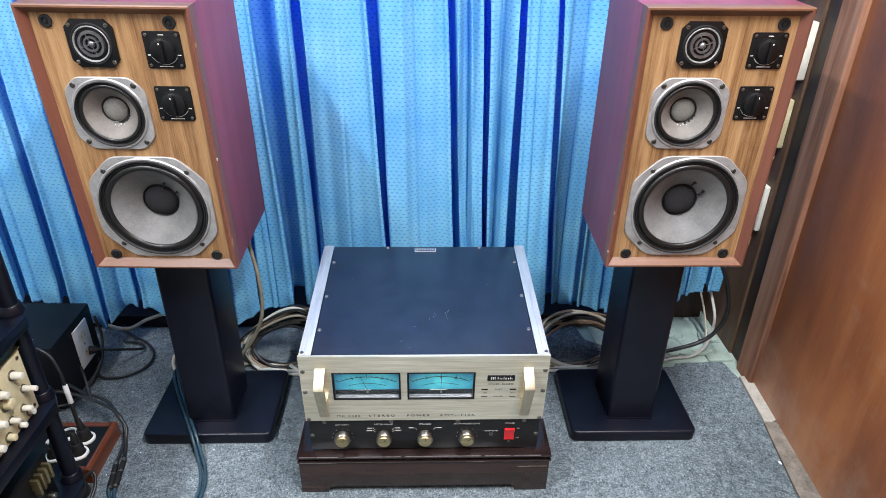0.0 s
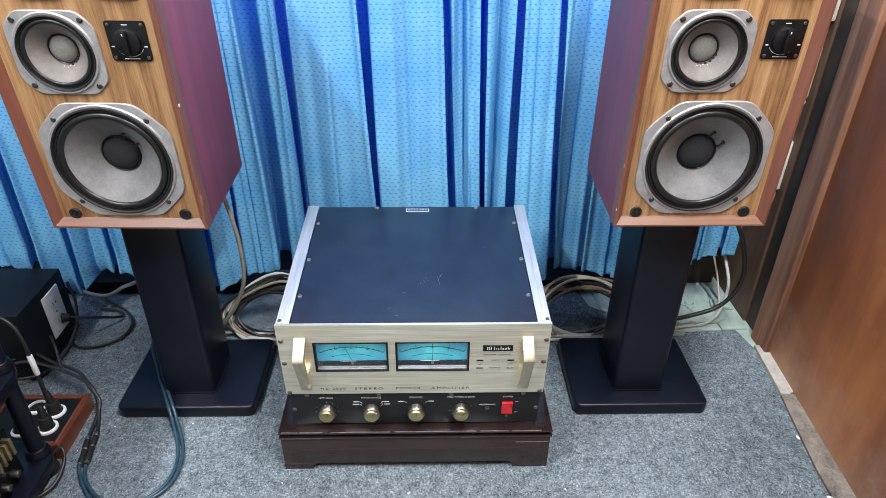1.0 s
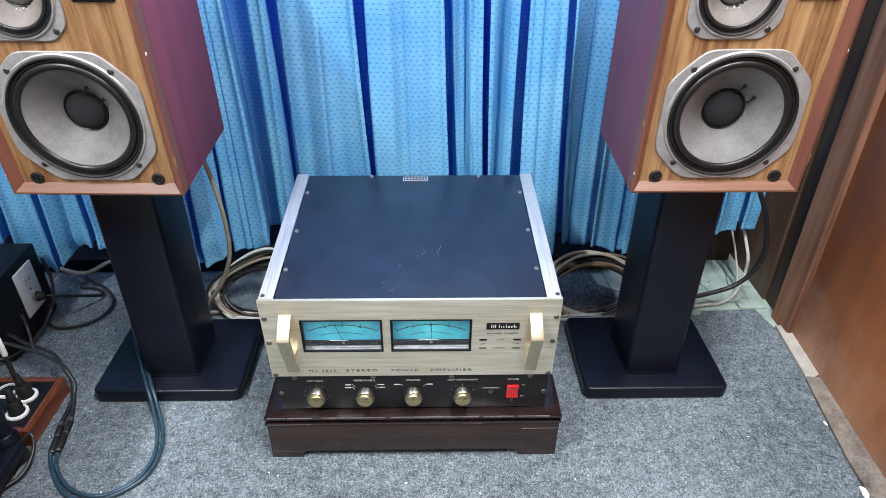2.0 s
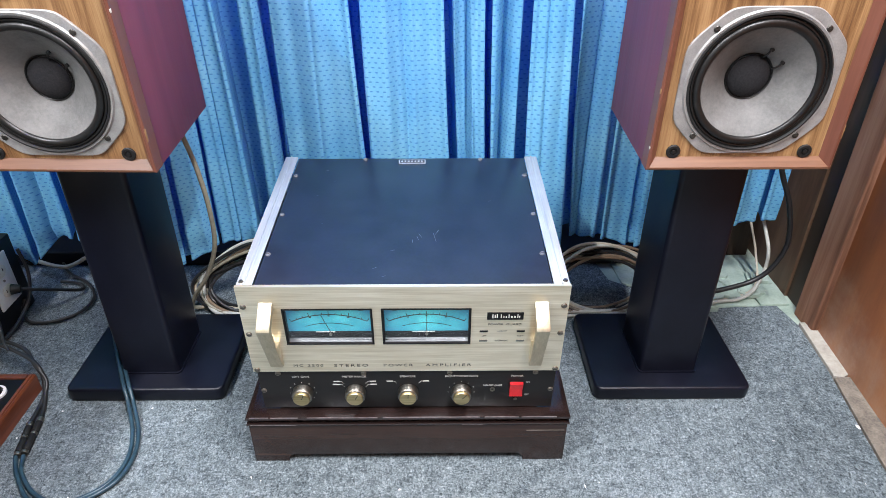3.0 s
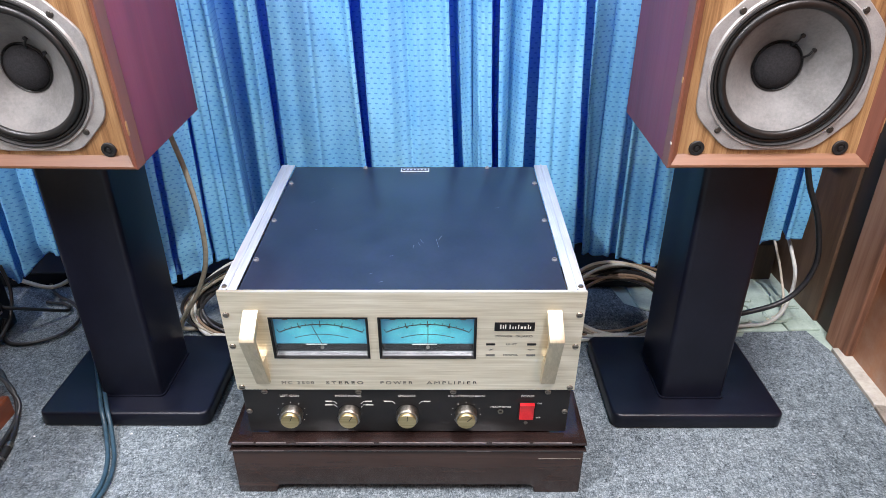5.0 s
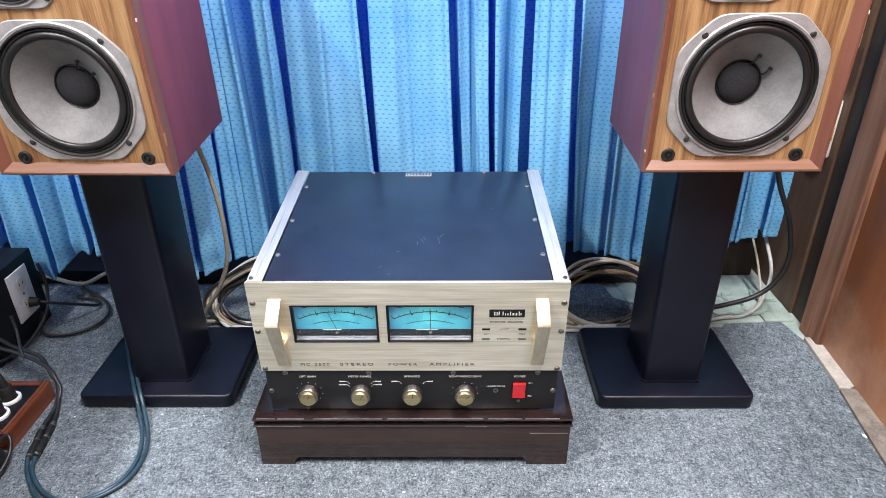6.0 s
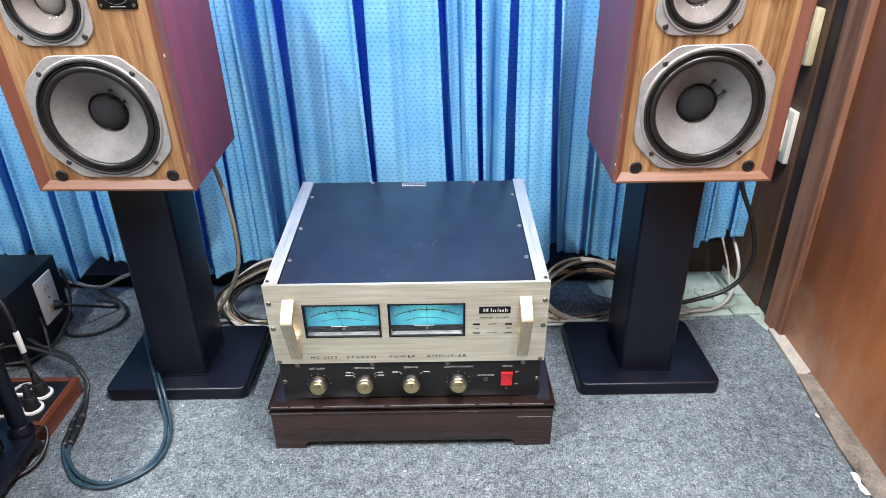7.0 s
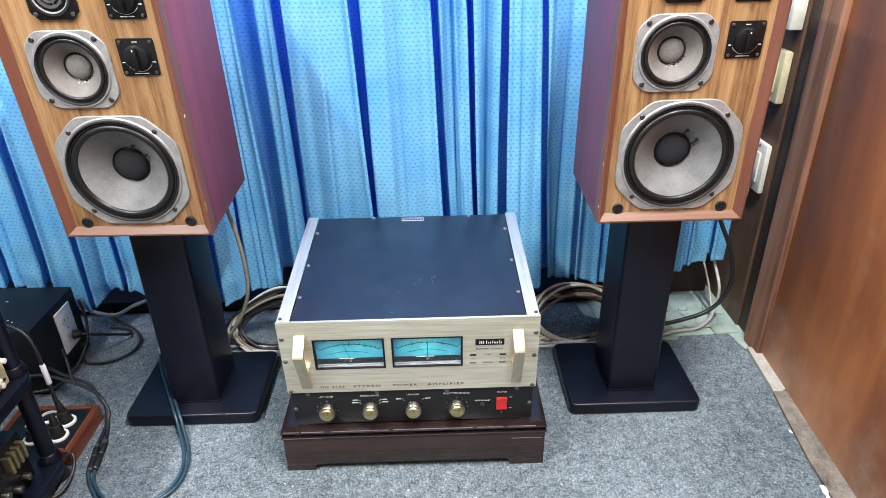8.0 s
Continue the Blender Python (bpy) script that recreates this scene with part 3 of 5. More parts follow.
def driver(spk, name, cx, cz, a, b, power, rim, gasket, roll, cap, deep, cone_mat, cap_mat, screws, label, facing=PROUD):
    f = facing
    d = part(name, flange(cx, cz, a, b, power, rim - 0.0015, f - 0.0035, f + 0.001), CAST, spk, label)
    ring = lathe([(rim + 0.0045, f - 0.0036), (rim + 0.0025, f - 0.0062), (rim - 0.001, f - 0.0055), (rim - 0.003, f - 0.003)], cx, cz, 64)
    part("rim", ring, CAST, d)
    part("gasket", lathe([(rim, f - 0.0036), (rim - 0.001, f - 0.0075), (gasket + 0.002, f - 0.0078), (gasket, f - 0.003)], cx, cz, 64), GASKET, d)
    prof = [(gasket + 0.0015, f - 0.003)]
    waist = gasket + (roll - gasket) * 0.28
    for r1, r0 in ((gasket, waist), (waist, roll)):
        for k in range(9):
            t = math.pi * k / 8
            prof.append(((r1 + r0) / 2 + (r1 - r0) / 2 * math.cos(t), f - 0.003 - 0.9 * (r1 - r0) / 2 * math.sin(t)))
    part("surround", lathe(prof, cx, cz, 64), FOAM, d, "black rubber roll surround")
    cone = []
    for k in range(9):
        t = k / 8
        cone.append((roll + 0.0005 + (cap * 0.9 - roll) * t, f - 0.003 + deep * (t ** 1.12)))
    part("cone", lathe(cone, cx, cz, 64), cone_mat, d, "grey paper cone")
    dome = [(cap, f - 0.003 + deep * 0.90)]
    for k in range(1, 7):
        t = k / 6
        dome.append((cap * math.cos(t * math.pi / 2), f - 0.003 + deep * 0.9 - cap * 0.42 * math.sin(t * math.pi / 2)))
    dome[-1] = (0, dome[-1][1])
    part("glue_ring", lathe([(cap + 0.0032, f - 0.0035 + deep * 0.86), (cap + 0.0016, f - 0.0052 + deep * 0.86), (cap - 0.0004, f - 0.004 + deep * 0.88)], cx, cz, 40), FOAM, d)
    part("dust_cap", lathe(dome, cx, cz, 40), cap_mat, d, "domed cloth dust cap")
    for dx, dz in screws:
        screw(d, cx + dx, f - 0.0035, cz + dz, 0.0046, material=BOLT)
    return d


def level_control(spk, cx, cz):
    f, h = PROUD, 0.0302
    pts = []
    for sx, sz in ((1, 1), (-1, 1), (-1, -1), (1, -1)):
        for k in range(5):
            t = math.atan2(sz, sx) + (k - 2) * math.pi / 8
            pts.append((cx + sx * (h - 0.004) + 0.004 * math.cos(t), cz + sz * (h - 0.004) + 0.004 * math.sin(t)))
    d = part("level_control", prism(pts, "y", f - 0.0022, f + 0.0005, 0.0006), PANEL_BLACK, spk, "black level control plate")
    k = lathe([(0.0225, f - 0.0022), (0.0225, f - 0.004), (0.0205, f - 0.0045), (0.0195, f - 0.0095), (0.018, f - 0.0105), (0, f - 0.0107)], cx, cz, 36)
    knob = part("knob", k, PANEL_BLACK, d)
    part("grip", box(cx - 0.0042, cx + 0.0042, f - 0.0175, f - 0.010, cz - 0.0185, cz + 0.0185, 0.002), PANEL_BLACK, knob)
    part("pointer", box(cx - 0.0008, cx + 0.0008, f - 0.0182, f - 0.0175, cz + 0.0125, cz + 0.0155), PRINT, knob)
    arc = lathe([(0.0236, f - 0.0022), (0.0236, f - 0.0027), (0.0228, f - 0.0027)], cx, cz, 48)
    bmesh.ops.delete(arc, geom=[v for v in arc.verts if v.co.z > cz - 0.009], context="VERTS")
    part("white_arc", arc, PRINT, d, "", False)
    ink = box(cx - 0.0042, cx + 0.0042, f - 0.0025, f - 0.0022, cz + 0.0238, cz + 0.0253)
    box(cx - 0.0115, cx + 0.0115, f - 0.0025, f - 0.0022, cz - 0.0272, cz - 0.0257, bm=ink)
    box(cx - 0.0272, cx - 0.0225, f - 0.0025, f - 0.0022, cz - 0.0088, cz - 0.0072, bm=ink)
    box(cx + 0.0215, cx + 0.0272, f - 0.0025, f - 0.0022, cz - 0.0088, cz - 0.0070, bm=ink)
    tagged(part("printed_marks", ink, PRINT, d, smooth=False), kind="stuff")
    for sx in (-1, 1):
        for sz in (-1, 1):
            screw(d, cx + sx * 0.0248, f - 0.0022, cz + sz * 0.0248, 0.0028)
    return d


def speaker(m, label):
    s = thing("loudspeaker", m, label, "loudspeaker", "pair of loudspeakers")
    w, h = SW / 2, SH
    # cabinet: five panels round an open front
    cb, y0 = bmesh.new(), PROUD + 0.0125
    q = [[cb.verts.new((sx * (w - o), y, h / 2 + sz * (h / 2 - o))) for sx, sz in ((-1, -1), (1, -1), (1, 1), (-1, 1))] for o, y in ((0.012, SD - 0.012), (0.012, y0), (0.0, y0), (0.0, SD))]
    for r0, r1 in zip(q, q[1:]):
        for k in range(4):
            cb.faces.new((r0[k], r0[(k + 1) % 4], r1[(k + 1) % 4], r1[k]))
    cb.faces.new(q[0][::-1])
    cb.faces.new(q[-1])
    bmesh.ops.recalc_face_normals(cb, faces=cb.faces)
    bevel(cb, 0.002, 2, [e for e in cb.edges if all((abs(abs(v.co.x) - w) < 1e-6 or v.co.z < 1e-6 or v.co.z > h - 1e-6) and v.co.y > y0 - 1e-6 for v in e.verts) and abs(e.verts[0].co.y - e.verts[1].co.y) + abs(e.verts[0].co.y - SD) < 1e-5 or (abs(e.verts[0].co.y - e.verts[1].co.y) > 0.2 and all(abs(abs(v.co.x) - w) < 1e-6 for v in e.verts))])
    part("cabinet", cb, VINYL, s, "plum-coloured vinyl cabinet sides")
    t = 0.016
    bf = bmesh.new()
    ring = lambda cx, cz, r, n=48: [(cx + r * math.cos(k * math.tau / n), cz + r * math.sin(k * math.tau / n)) for k in range(n)]
    loops = [[(-w + 0.004, 0.004), (w - 0.004, 0.004), (w - 0.004, h - 0.004), (-w + 0.004, h - 0.004)], ring(0, 0.1275, 0.096), ring(-0.0335, 0.3122, 0.0572)]
    rim_edges = []
    for pts in loops:
        vs = [bf.verts.new((x, PROUD, z)) for x, z in pts]
        rim_edges += [bf.edges.new((vs[k], vs[(k + 1) % len(vs)])) for k in range(len(vs))]
    bmesh.ops.triangle_fill(bf, use_beauty=True, edges=rim_edges)
    ex = bmesh.ops.extrude_face_region(bf, geom=list(bf.faces))
    bmesh.ops.translate(bf, vec=(0, 0.012, 0), verts=[g for g in ex["geom"] if isinstance(g, bmesh.types.BMVert)])
    bmesh.ops.recalc_face_normals(bf, faces=bf.faces)
    part("baffle", bf, TEAK, s, "teak veneer baffle", False)
    # mitred moulding: a sloping face from the baffle out to the front edge
    for side in range(4):
        b = bmesh.new()
        def P(u, o, y):
            a = {0: (u * (w - o), -h / 2 + o), 1: (w - o, u * (h / 2 - o)), 2: (-u * (w - o), h / 2 - o), 3: (-w + o, -u * (h / 2 - o))}[side]
            return (a[0], y, a[1] + h / 2)
        rows = [[b.verts.new(P(u, o, y)) for o, y in ((0, 0.0012), (0.0016, 0), (0.0045, 0.0), (t, PROUD + 0.0005), (t, PROUD + 0.001), (0.0038, PROUD + 0.001), (0.0038, PROUD + 0.0122), (0, PROUD + 0.0122))] for u in (-1, 1)]
        n = len(rows[0])
        for i in range(n):
            b.faces.new((rows[0][i], rows[1][i], rows[1][(i + 1) % n], rows[0][(i + 1) % n]))
        bmesh.ops.recalc_face_normals(b, faces=b.faces)
        part("moulding", b, MOULD if side in (0, 2) else MOULD_UP, s, "bevelled red-brown moulding", False)
    driver(s, "woofer", 0.0, 0.1275, 0.110, 0.1055, 0.1165, 0.0995, 0.0945, 0.0785, 0.0308, 0.040, CONE, CAP, [(sx * 0.075, sz * 0.0765) for sx in (-1, 1) for sz in (-1, 1)], "ten-inch woofer in a cast metal flange")
    mid = driver(s, "midrange", -0.0335, 0.3122, 0.0680, 0.0645, 0.0775, 0.0590, 0.0550, 0.0455, 0.0215, 0.026, CONE_MID, CAP_GREY, [(sx * 0.0505, sz * 0.0505) for sx in (-1, 1) for sz in (-1, 1)], "midrange driver in a cast metal flange")
    dabs = bmesh.new()
    for x, z, r in ((0.004, -0.0255, 0.0017), (0.0075, -0.0275, 0.0013), (0.0, -0.0272, 0.001), (-0.006, -0.0262, 0.0013), (0.0105, -0.025, 0.001), (0.0045, -0.0295, 0.0009)):
        lathe([(r, PROUD + 0.0188), (r * 0.7, PROUD + 0.0148), (0, PROUD + 0.0138)], -0.0335 + x, 0.3122 + z, 10, dabs)
    tagged(part("glue_dabs", dabs, PRINT, mid, "pale dried glue dabs"), kind="stuff")
    # lead-out wires on the woofer cone
    for k, (dx, dz) in enumerate(((0.0085, 0.0255), (0.031, 0.009))):
        a = Vector((0.0 + dx * 0.9, PROUD + 0.0355, 0.1275 + dz * 0.9))
        e = Vector((0.0185 + k * 0.0195, PROUD + 0.021, 0.1275 + 0.0415 - k * 0.0185))
        b = tube([a, (a + e) / 2 + Vector((0, -0.005, 0)), e], 0.0015, 8)
        cylinder(e + Vector((0, 0.001, 0)), e + Vector((0, -0.003, 0)), 0.0026, 12, bm=b)
        part("lead_wire", b, RUBBER, s)
    # glue spots under the midrange cap
    for a in (-0.9, -0.65, -0.4, -1.2):
        x, z = -0.0345 + 0.0245 * math.cos(a), 0.3125 + 0.0245 * math.sin(a)
        part("glue_spot", lathe([(0.0026, PROUD + 0.02), (0.0018, PROUD + 0.0165), (0, PROUD + 0.0155)], x, z, 10), CAP, s)
    # tweeter
    c, hh, f = (-0.0325, 0.4315), 0.0385, PROUD
    o = [(c[0] + x, c[1] + z) for x, z in ((hh, hh - 0.012), (hh - 0.012, hh), (-hh + 0.012, hh), (-hh, hh - 0.012), (-hh, -hh + 0.012), (-hh + 0.012, -hh), (hh - 0.012, -hh), (hh, -hh + 0.012))]
    tw = part("tweeter", prism(o, "y", f - 0.004, f + 0.001, 0.001), PANEL_BLACK, s, "black tweeter plate with a metal dome")
    part("horn_ring", lathe([(0.0335, f - 0.004), (0.032, f - 0.0062), (0.0295, f - 0.0058), (0.0245, f - 0.0035), (0.0215, f - 0.0041)], *c, 48), RUBBER, tw)
    part("phase_ring", lathe([(0.0215, f - 0.004), (0.0208, f - 0.0072), (0.0170, f - 0.0072), (0.0160, f - 0.004)], *c, 40), DOME, tw)
    part("inner_ring", lathe([(0.0128, f - 0.0042), (0.0124, f - 0.0074), (0.0096, f - 0.0074), (0.009, f - 0.0042)], *c, 32), DOME, tw)
    part("dome", lathe([(0.0058, f - 0.0045), (0.005, f - 0.0072), (0.003, f - 0.0088), (0, f - 0.0094)], *c, 24), DOME, tw)
    # light grey ring, painting the horn's highlight as a part
    part("horn_lip", lathe([(0.0292, f - 0.0056), (0.0284, f - 0.0068), (0.0272, f - 0.0064), (0.0264, f - 0.0046)], *c, 48), CAST, tw, "grey ring that paints the highlight on the horn")
    for a in (0.35, 1.92, 3.49, 5.06):
        p, q = 0.0045, 0.0175
        part("spoke", cylinder((c[0] + p * math.cos(a), f - 0.0066, c[1] + p * math.sin(a)), (c[0] + q * math.cos(a), f - 0.0066, c[1] + q * math.sin(a)), 0.0008, 8), DOME, tw)
    for sx in (-1, 1):
        for sz in (-1, 1):
            screw(tw, c[0] + sx * 0.0295, f - 0.004, c[1] + sz * 0.0295, 0.0035)
    # knocks along the front edges, showing pale wood
    for x, z, w_, ln in ((-w - 0.0004, 0.118, 0.0016, 0.007), (-w - 0.0004, 0.034, 0.0012, 0.004), (w - 0.0008, 0.05, 0.0014, 0.02), (w - 0.0006, 0.232, 0.0012, 0.005), (w - 0.0006, 0.43, 0.0014, 0.008)):
        part("edge_chip", box(x, x + w_, 0.0002, 0.0042, z, z + ln, 0.0004), IVORY if ln < 0.006 else TEAK, s, "pale knock on the edge")
    level_control(s, 0.0803, 0.4225)
    level_control(s, 0.0800, 0.332)
    for x in (-0.0976, 0.0976):
        for z in (0.0243, 0.466):
            g = part("grille_socket", lathe([(0.0105, f + 0.0005), (0.0105, f - 0.002), (0.0095, f - 0.003), (0.006, f - 0.003), (0.0055, f - 0.001), (0.003, f - 0.001), (0.0028, f - 0.0035), (0, f - 0.0035)], x, z, 24), RUBBER, s, "round black grille socket")
    return s


def tilt(x, y, z, yaw, lean, roll):
    return Matrix.Translation((x, y, z)) @ Matrix.Rotation(yaw, 4, "Z") @ Matrix.Rotation(lean, 4, "X") @ Matrix.Rotation(roll, 4, "Y")


R_POSE = tilt(0.4979, 1.1887, 0.4957, -0.0064, 0.0391, -0.0045)
L_POSE = tilt(-0.5038, 1.1921, 0.4930, -0.0241, 0.0713, 0.0022)
spk = speaker(R_POSE, "three-way loudspeaker, teak front and plum sides, on a black stand")
copy_thing(spk, L_POSE)


# ---- loudspeaker stands ----
def rounded(x0, x1, y0, y1, r, n=5):
    out = []
    for cx, cy, a in ((x1 - r, y1 - r, 0), (x0 + r, y1 - r, 1), (x0 + r, y0 + r, 2), (x1 - r, y0 + r, 3)):
        out += [(cx + r * math.cos((a + k / n) * math.pi / 2), cy + r * math.sin((a + k / n) * math.pi / 2)) for k in range(n + 1)]
    return out


def stand(m, lean, top):
    s = thing("speaker_stand", m, "black lacquered pedestal stand with a square column", "speaker stand", "pair of speaker stands")
    part("base_plate", prism(rounded(-0.1495, 0.1495, 0, 0.236, 0.016), "z", 0.0, 0.030, 0.005, 3), STAND_BLACK, s)
    part("column", prism(rounded(-0.0555, 0.0555, 0.045, 0.178, 0.009), "z", 0.0305, top - 0.008), STAND_BLACK, s)
    part("collar", prism(rounded(-0.058, 0.058, 0.0425, 0.1805, 0.0095), "z", 0.0302, 0.0335), STAND_BLACK, s)
    b = box(-0.088, 0.088, 0.02, 0.2, -0.011, -0.0008, 0.001)
    bmesh.ops.transform(b, matrix=Matrix.Translation((0, 0.02, top)) @ Matrix.Rotation(lean, 4, "X") @ Matrix.Translation((0, -0.02, 0)), verts=b.verts)
    part("top_plate", b, STAND_BLACK, s)
    return s


stand(pose(0.4985, 1.2125, 0), 0.0391, 0.4957 + 0.0438 * 0.0391)
stand(pose(-0.5085, 1.2165, 0), 0.0713, 0.4930 + 0.0444 * 0.0713)


# ---- amplifier ----
def meter(amp, cx, cz, needle):
    w, h, y = 0.0665, 0.0355, 0.0
    bez = part("meter", (frame_ring(cx, cz, w, h, 0.0035, -0.0012, 0.010)), PANEL_BLACK, amp, "black-framed power meter with a lit blue scale")
    part("scale", box(cx - w + 0.003, cx + w - 0.003, 0.0092, 0.0102, cz - 0.0165, cz + h - 0.003), DIAL, bez, "lit blue scale", False)
    part("lower_shroud", box(cx - w + 0.003, cx + w - 0.003, 0.0085, 0.0102, cz - 0.0288, cz - 0.0167), PANEL_BLACK, bez, "", False)
    ledge = prism([(0.0004, cz - h + 0.003), (0.0101, cz - h + 0.003), (0.0101, cz - 0.029), (0.0075, cz - 0.029)], "x", cx - w + 0.003, cx + w - 0.003)
    part("sill", ledge, SILL, bez, "bevelled silver sill", False)
    part("pivot_screw", lathe([(0.0024, 0.0085), (0.0024, 0.0062), (0, 0.0058)], cx, cz - 0.0215, 14), STEEL, bez)
    # scales, drawn as arcs of fine strokes
    arcs = bmesh.new()
    for rad, width, span_deg, zc in ((0.125, 0.0009, 27, -0.108), (0.108, 0.0006, 20, -0.108)):
        prev = None
        for k in range(25):
            a = radians(-span_deg + 2 * span_deg * k / 24)
            p = [arcs.verts.new((cx + (rad + e) * math.sin(a), 0.0089, cz + zc + (rad + e) * math.cos(a))) for e in (-width, width)]
            if prev:
                arcs.faces.new((prev[0], p[0], p[1], prev[1]))
            prev = p
    for k in range(13):
        a = radians(-27 + 54 * k / 12)
        ln = 0.0065 if k % 3 == 0 else 0.0035
        q = []
        for rr, ww in ((0.125, 0.00055), (0.125 + ln, 0.00055)):
            for sgn in (-1, 1):
                q.append(arcs.verts.new((cx + rr * math.sin(a) + sgn * ww * math.cos(a), 0.0088, cz - 0.108 + rr * math.cos(a) - sgn * ww * math.sin(a))))
        arcs.faces.new((q[0], q[1], q[3], q[2]))
    for dx, dz, wd in ((-0.047, 0.0255, 0.0075), (-0.024, 0.0285, 0.005), (0.001, 0.0295, 0.003), (0.026, 0.0285, 0.005), (0.048, 0.0255, 0.0075), (-0.028, 0.0115, 0.003), (0.0, 0.0145, 0.003), (0.029, 0.0115, 0.004)):
        q = [arcs.verts.new((cx + dx + sx * wd / 2, 0.0088, cz + dz + sz * 0.0011)) for sx, sz in ((-1, -1), (1, -1), (1, 1), (-1, 1))]
        arcs.faces.new(q)
    part("scale_marks", arcs, INK, bez, "", False)
    part("needle", cylinder((cx, 0.0078, cz - 0.0165), (cx + 0.041 * math.sin(radians(needle)), 0.0078, cz - 0.0165 + 0.036 * math.cos(radians(needle))), 0.0005, 6), INK, bez)
    part("white_marks", box(cx - 0.022, cx + 0.012 + needle * 0.0003, 0.0080, 0.0084, cz - 0.0178, cz - 0.0164), PRINT, bez, "", False)
    g = part("glass", box(cx - w + 0.003, cx + w - 0.003, 0.0022, 0.0034, cz - 0.0288, cz + h - 0.003), GLASS, bez, "", False)
    g.visible_shadow = False
    return bez


def frame_ring(cx, cz, w, h, t, y0, y1):
    """A rectangular frame with an open middle, standing in the x-z plane."""
    b = bmesh.new()
    loops = []
    for a, y in ((0, y1), (0, y0), (t * 0.5, y0), (t, y0 + 0.0015), (t, y1)):
        loops.append([b.verts.new((cx + sx * (w - a), y, cz + sz * (h - a))) for sx, sz in ((-1, -1), (1, -1), (1, 1), (-1, 1))])
    for p, q in zip(loops, loops[1:] + loops[:1]):
        for k in range(4):
            b.faces.new((p[k], p[(k + 1) % 4], q[(k + 1) % 4], q[k]))
    bmesh.ops.recalc_face_normals(b, faces=b.faces)
    return b


def panel_with_windows(x0, x1, z0, z1, windows, y0, y1):
    """A plate with rectangular openings, as a grid of cells with the openings left out."""
    xs = sorted({x0, x1, *[a for w in windows for a in w[:2]]})
    zs = sorted({z0, z1, *[a for w in windows for a in w[2:]]})
    solid = lambda x, z: x0 < x < x1 and z0 < z < z1 and not any(w[0] < x < w[1] and w[2] < z < w[3] for w in windows)
    b = bmesh.new()
    vs = {}
    def V(x, y, z):
        if (x, y, z) not in vs:
            vs[(x, y, z)] = b.verts.new((x, y, z))
        return vs[(x, y, z)]
    cells = {(i, j): solid((xs[i] + xs[i + 1]) / 2, (zs[j] + zs[j + 1]) / 2) for i in range(len(xs) - 1) for j in range(len(zs) - 1)}
    for (i, j), full in cells.items():
        if not full:
            continue
        a, c, d, e = xs[i], xs[i + 1], zs[j], zs[j + 1]
        b.faces.new((V(a, y0, d), V(c, y0, d), V(c, y0, e), V(a, y0, e)))
        b.faces.new((V(a, y1, d), V(a, y1, e), V(c, y1, e), V(c, y1, d)))
        for di, dj, p, q in ((-1, 0, (a, d), (a, e)), (1, 0, (c, d), (c, e)), (0, -1, (a, d), (c, d)), (0, 1, (a, e), (c, e))):
            if not cells.get((i + di, j + dj), False):
                b.faces.new((V(p[0], y0, p[1]), V(q[0], y0, q[1]), V(q[0], y1, q[1]), V(p[0], y1, p[1])))
    bmesh.ops.recalc_face_normals(b, faces=b.faces)
    return b


AMP = tilt(0, 1.0835, 0.1185, 0, 0.066, 0)


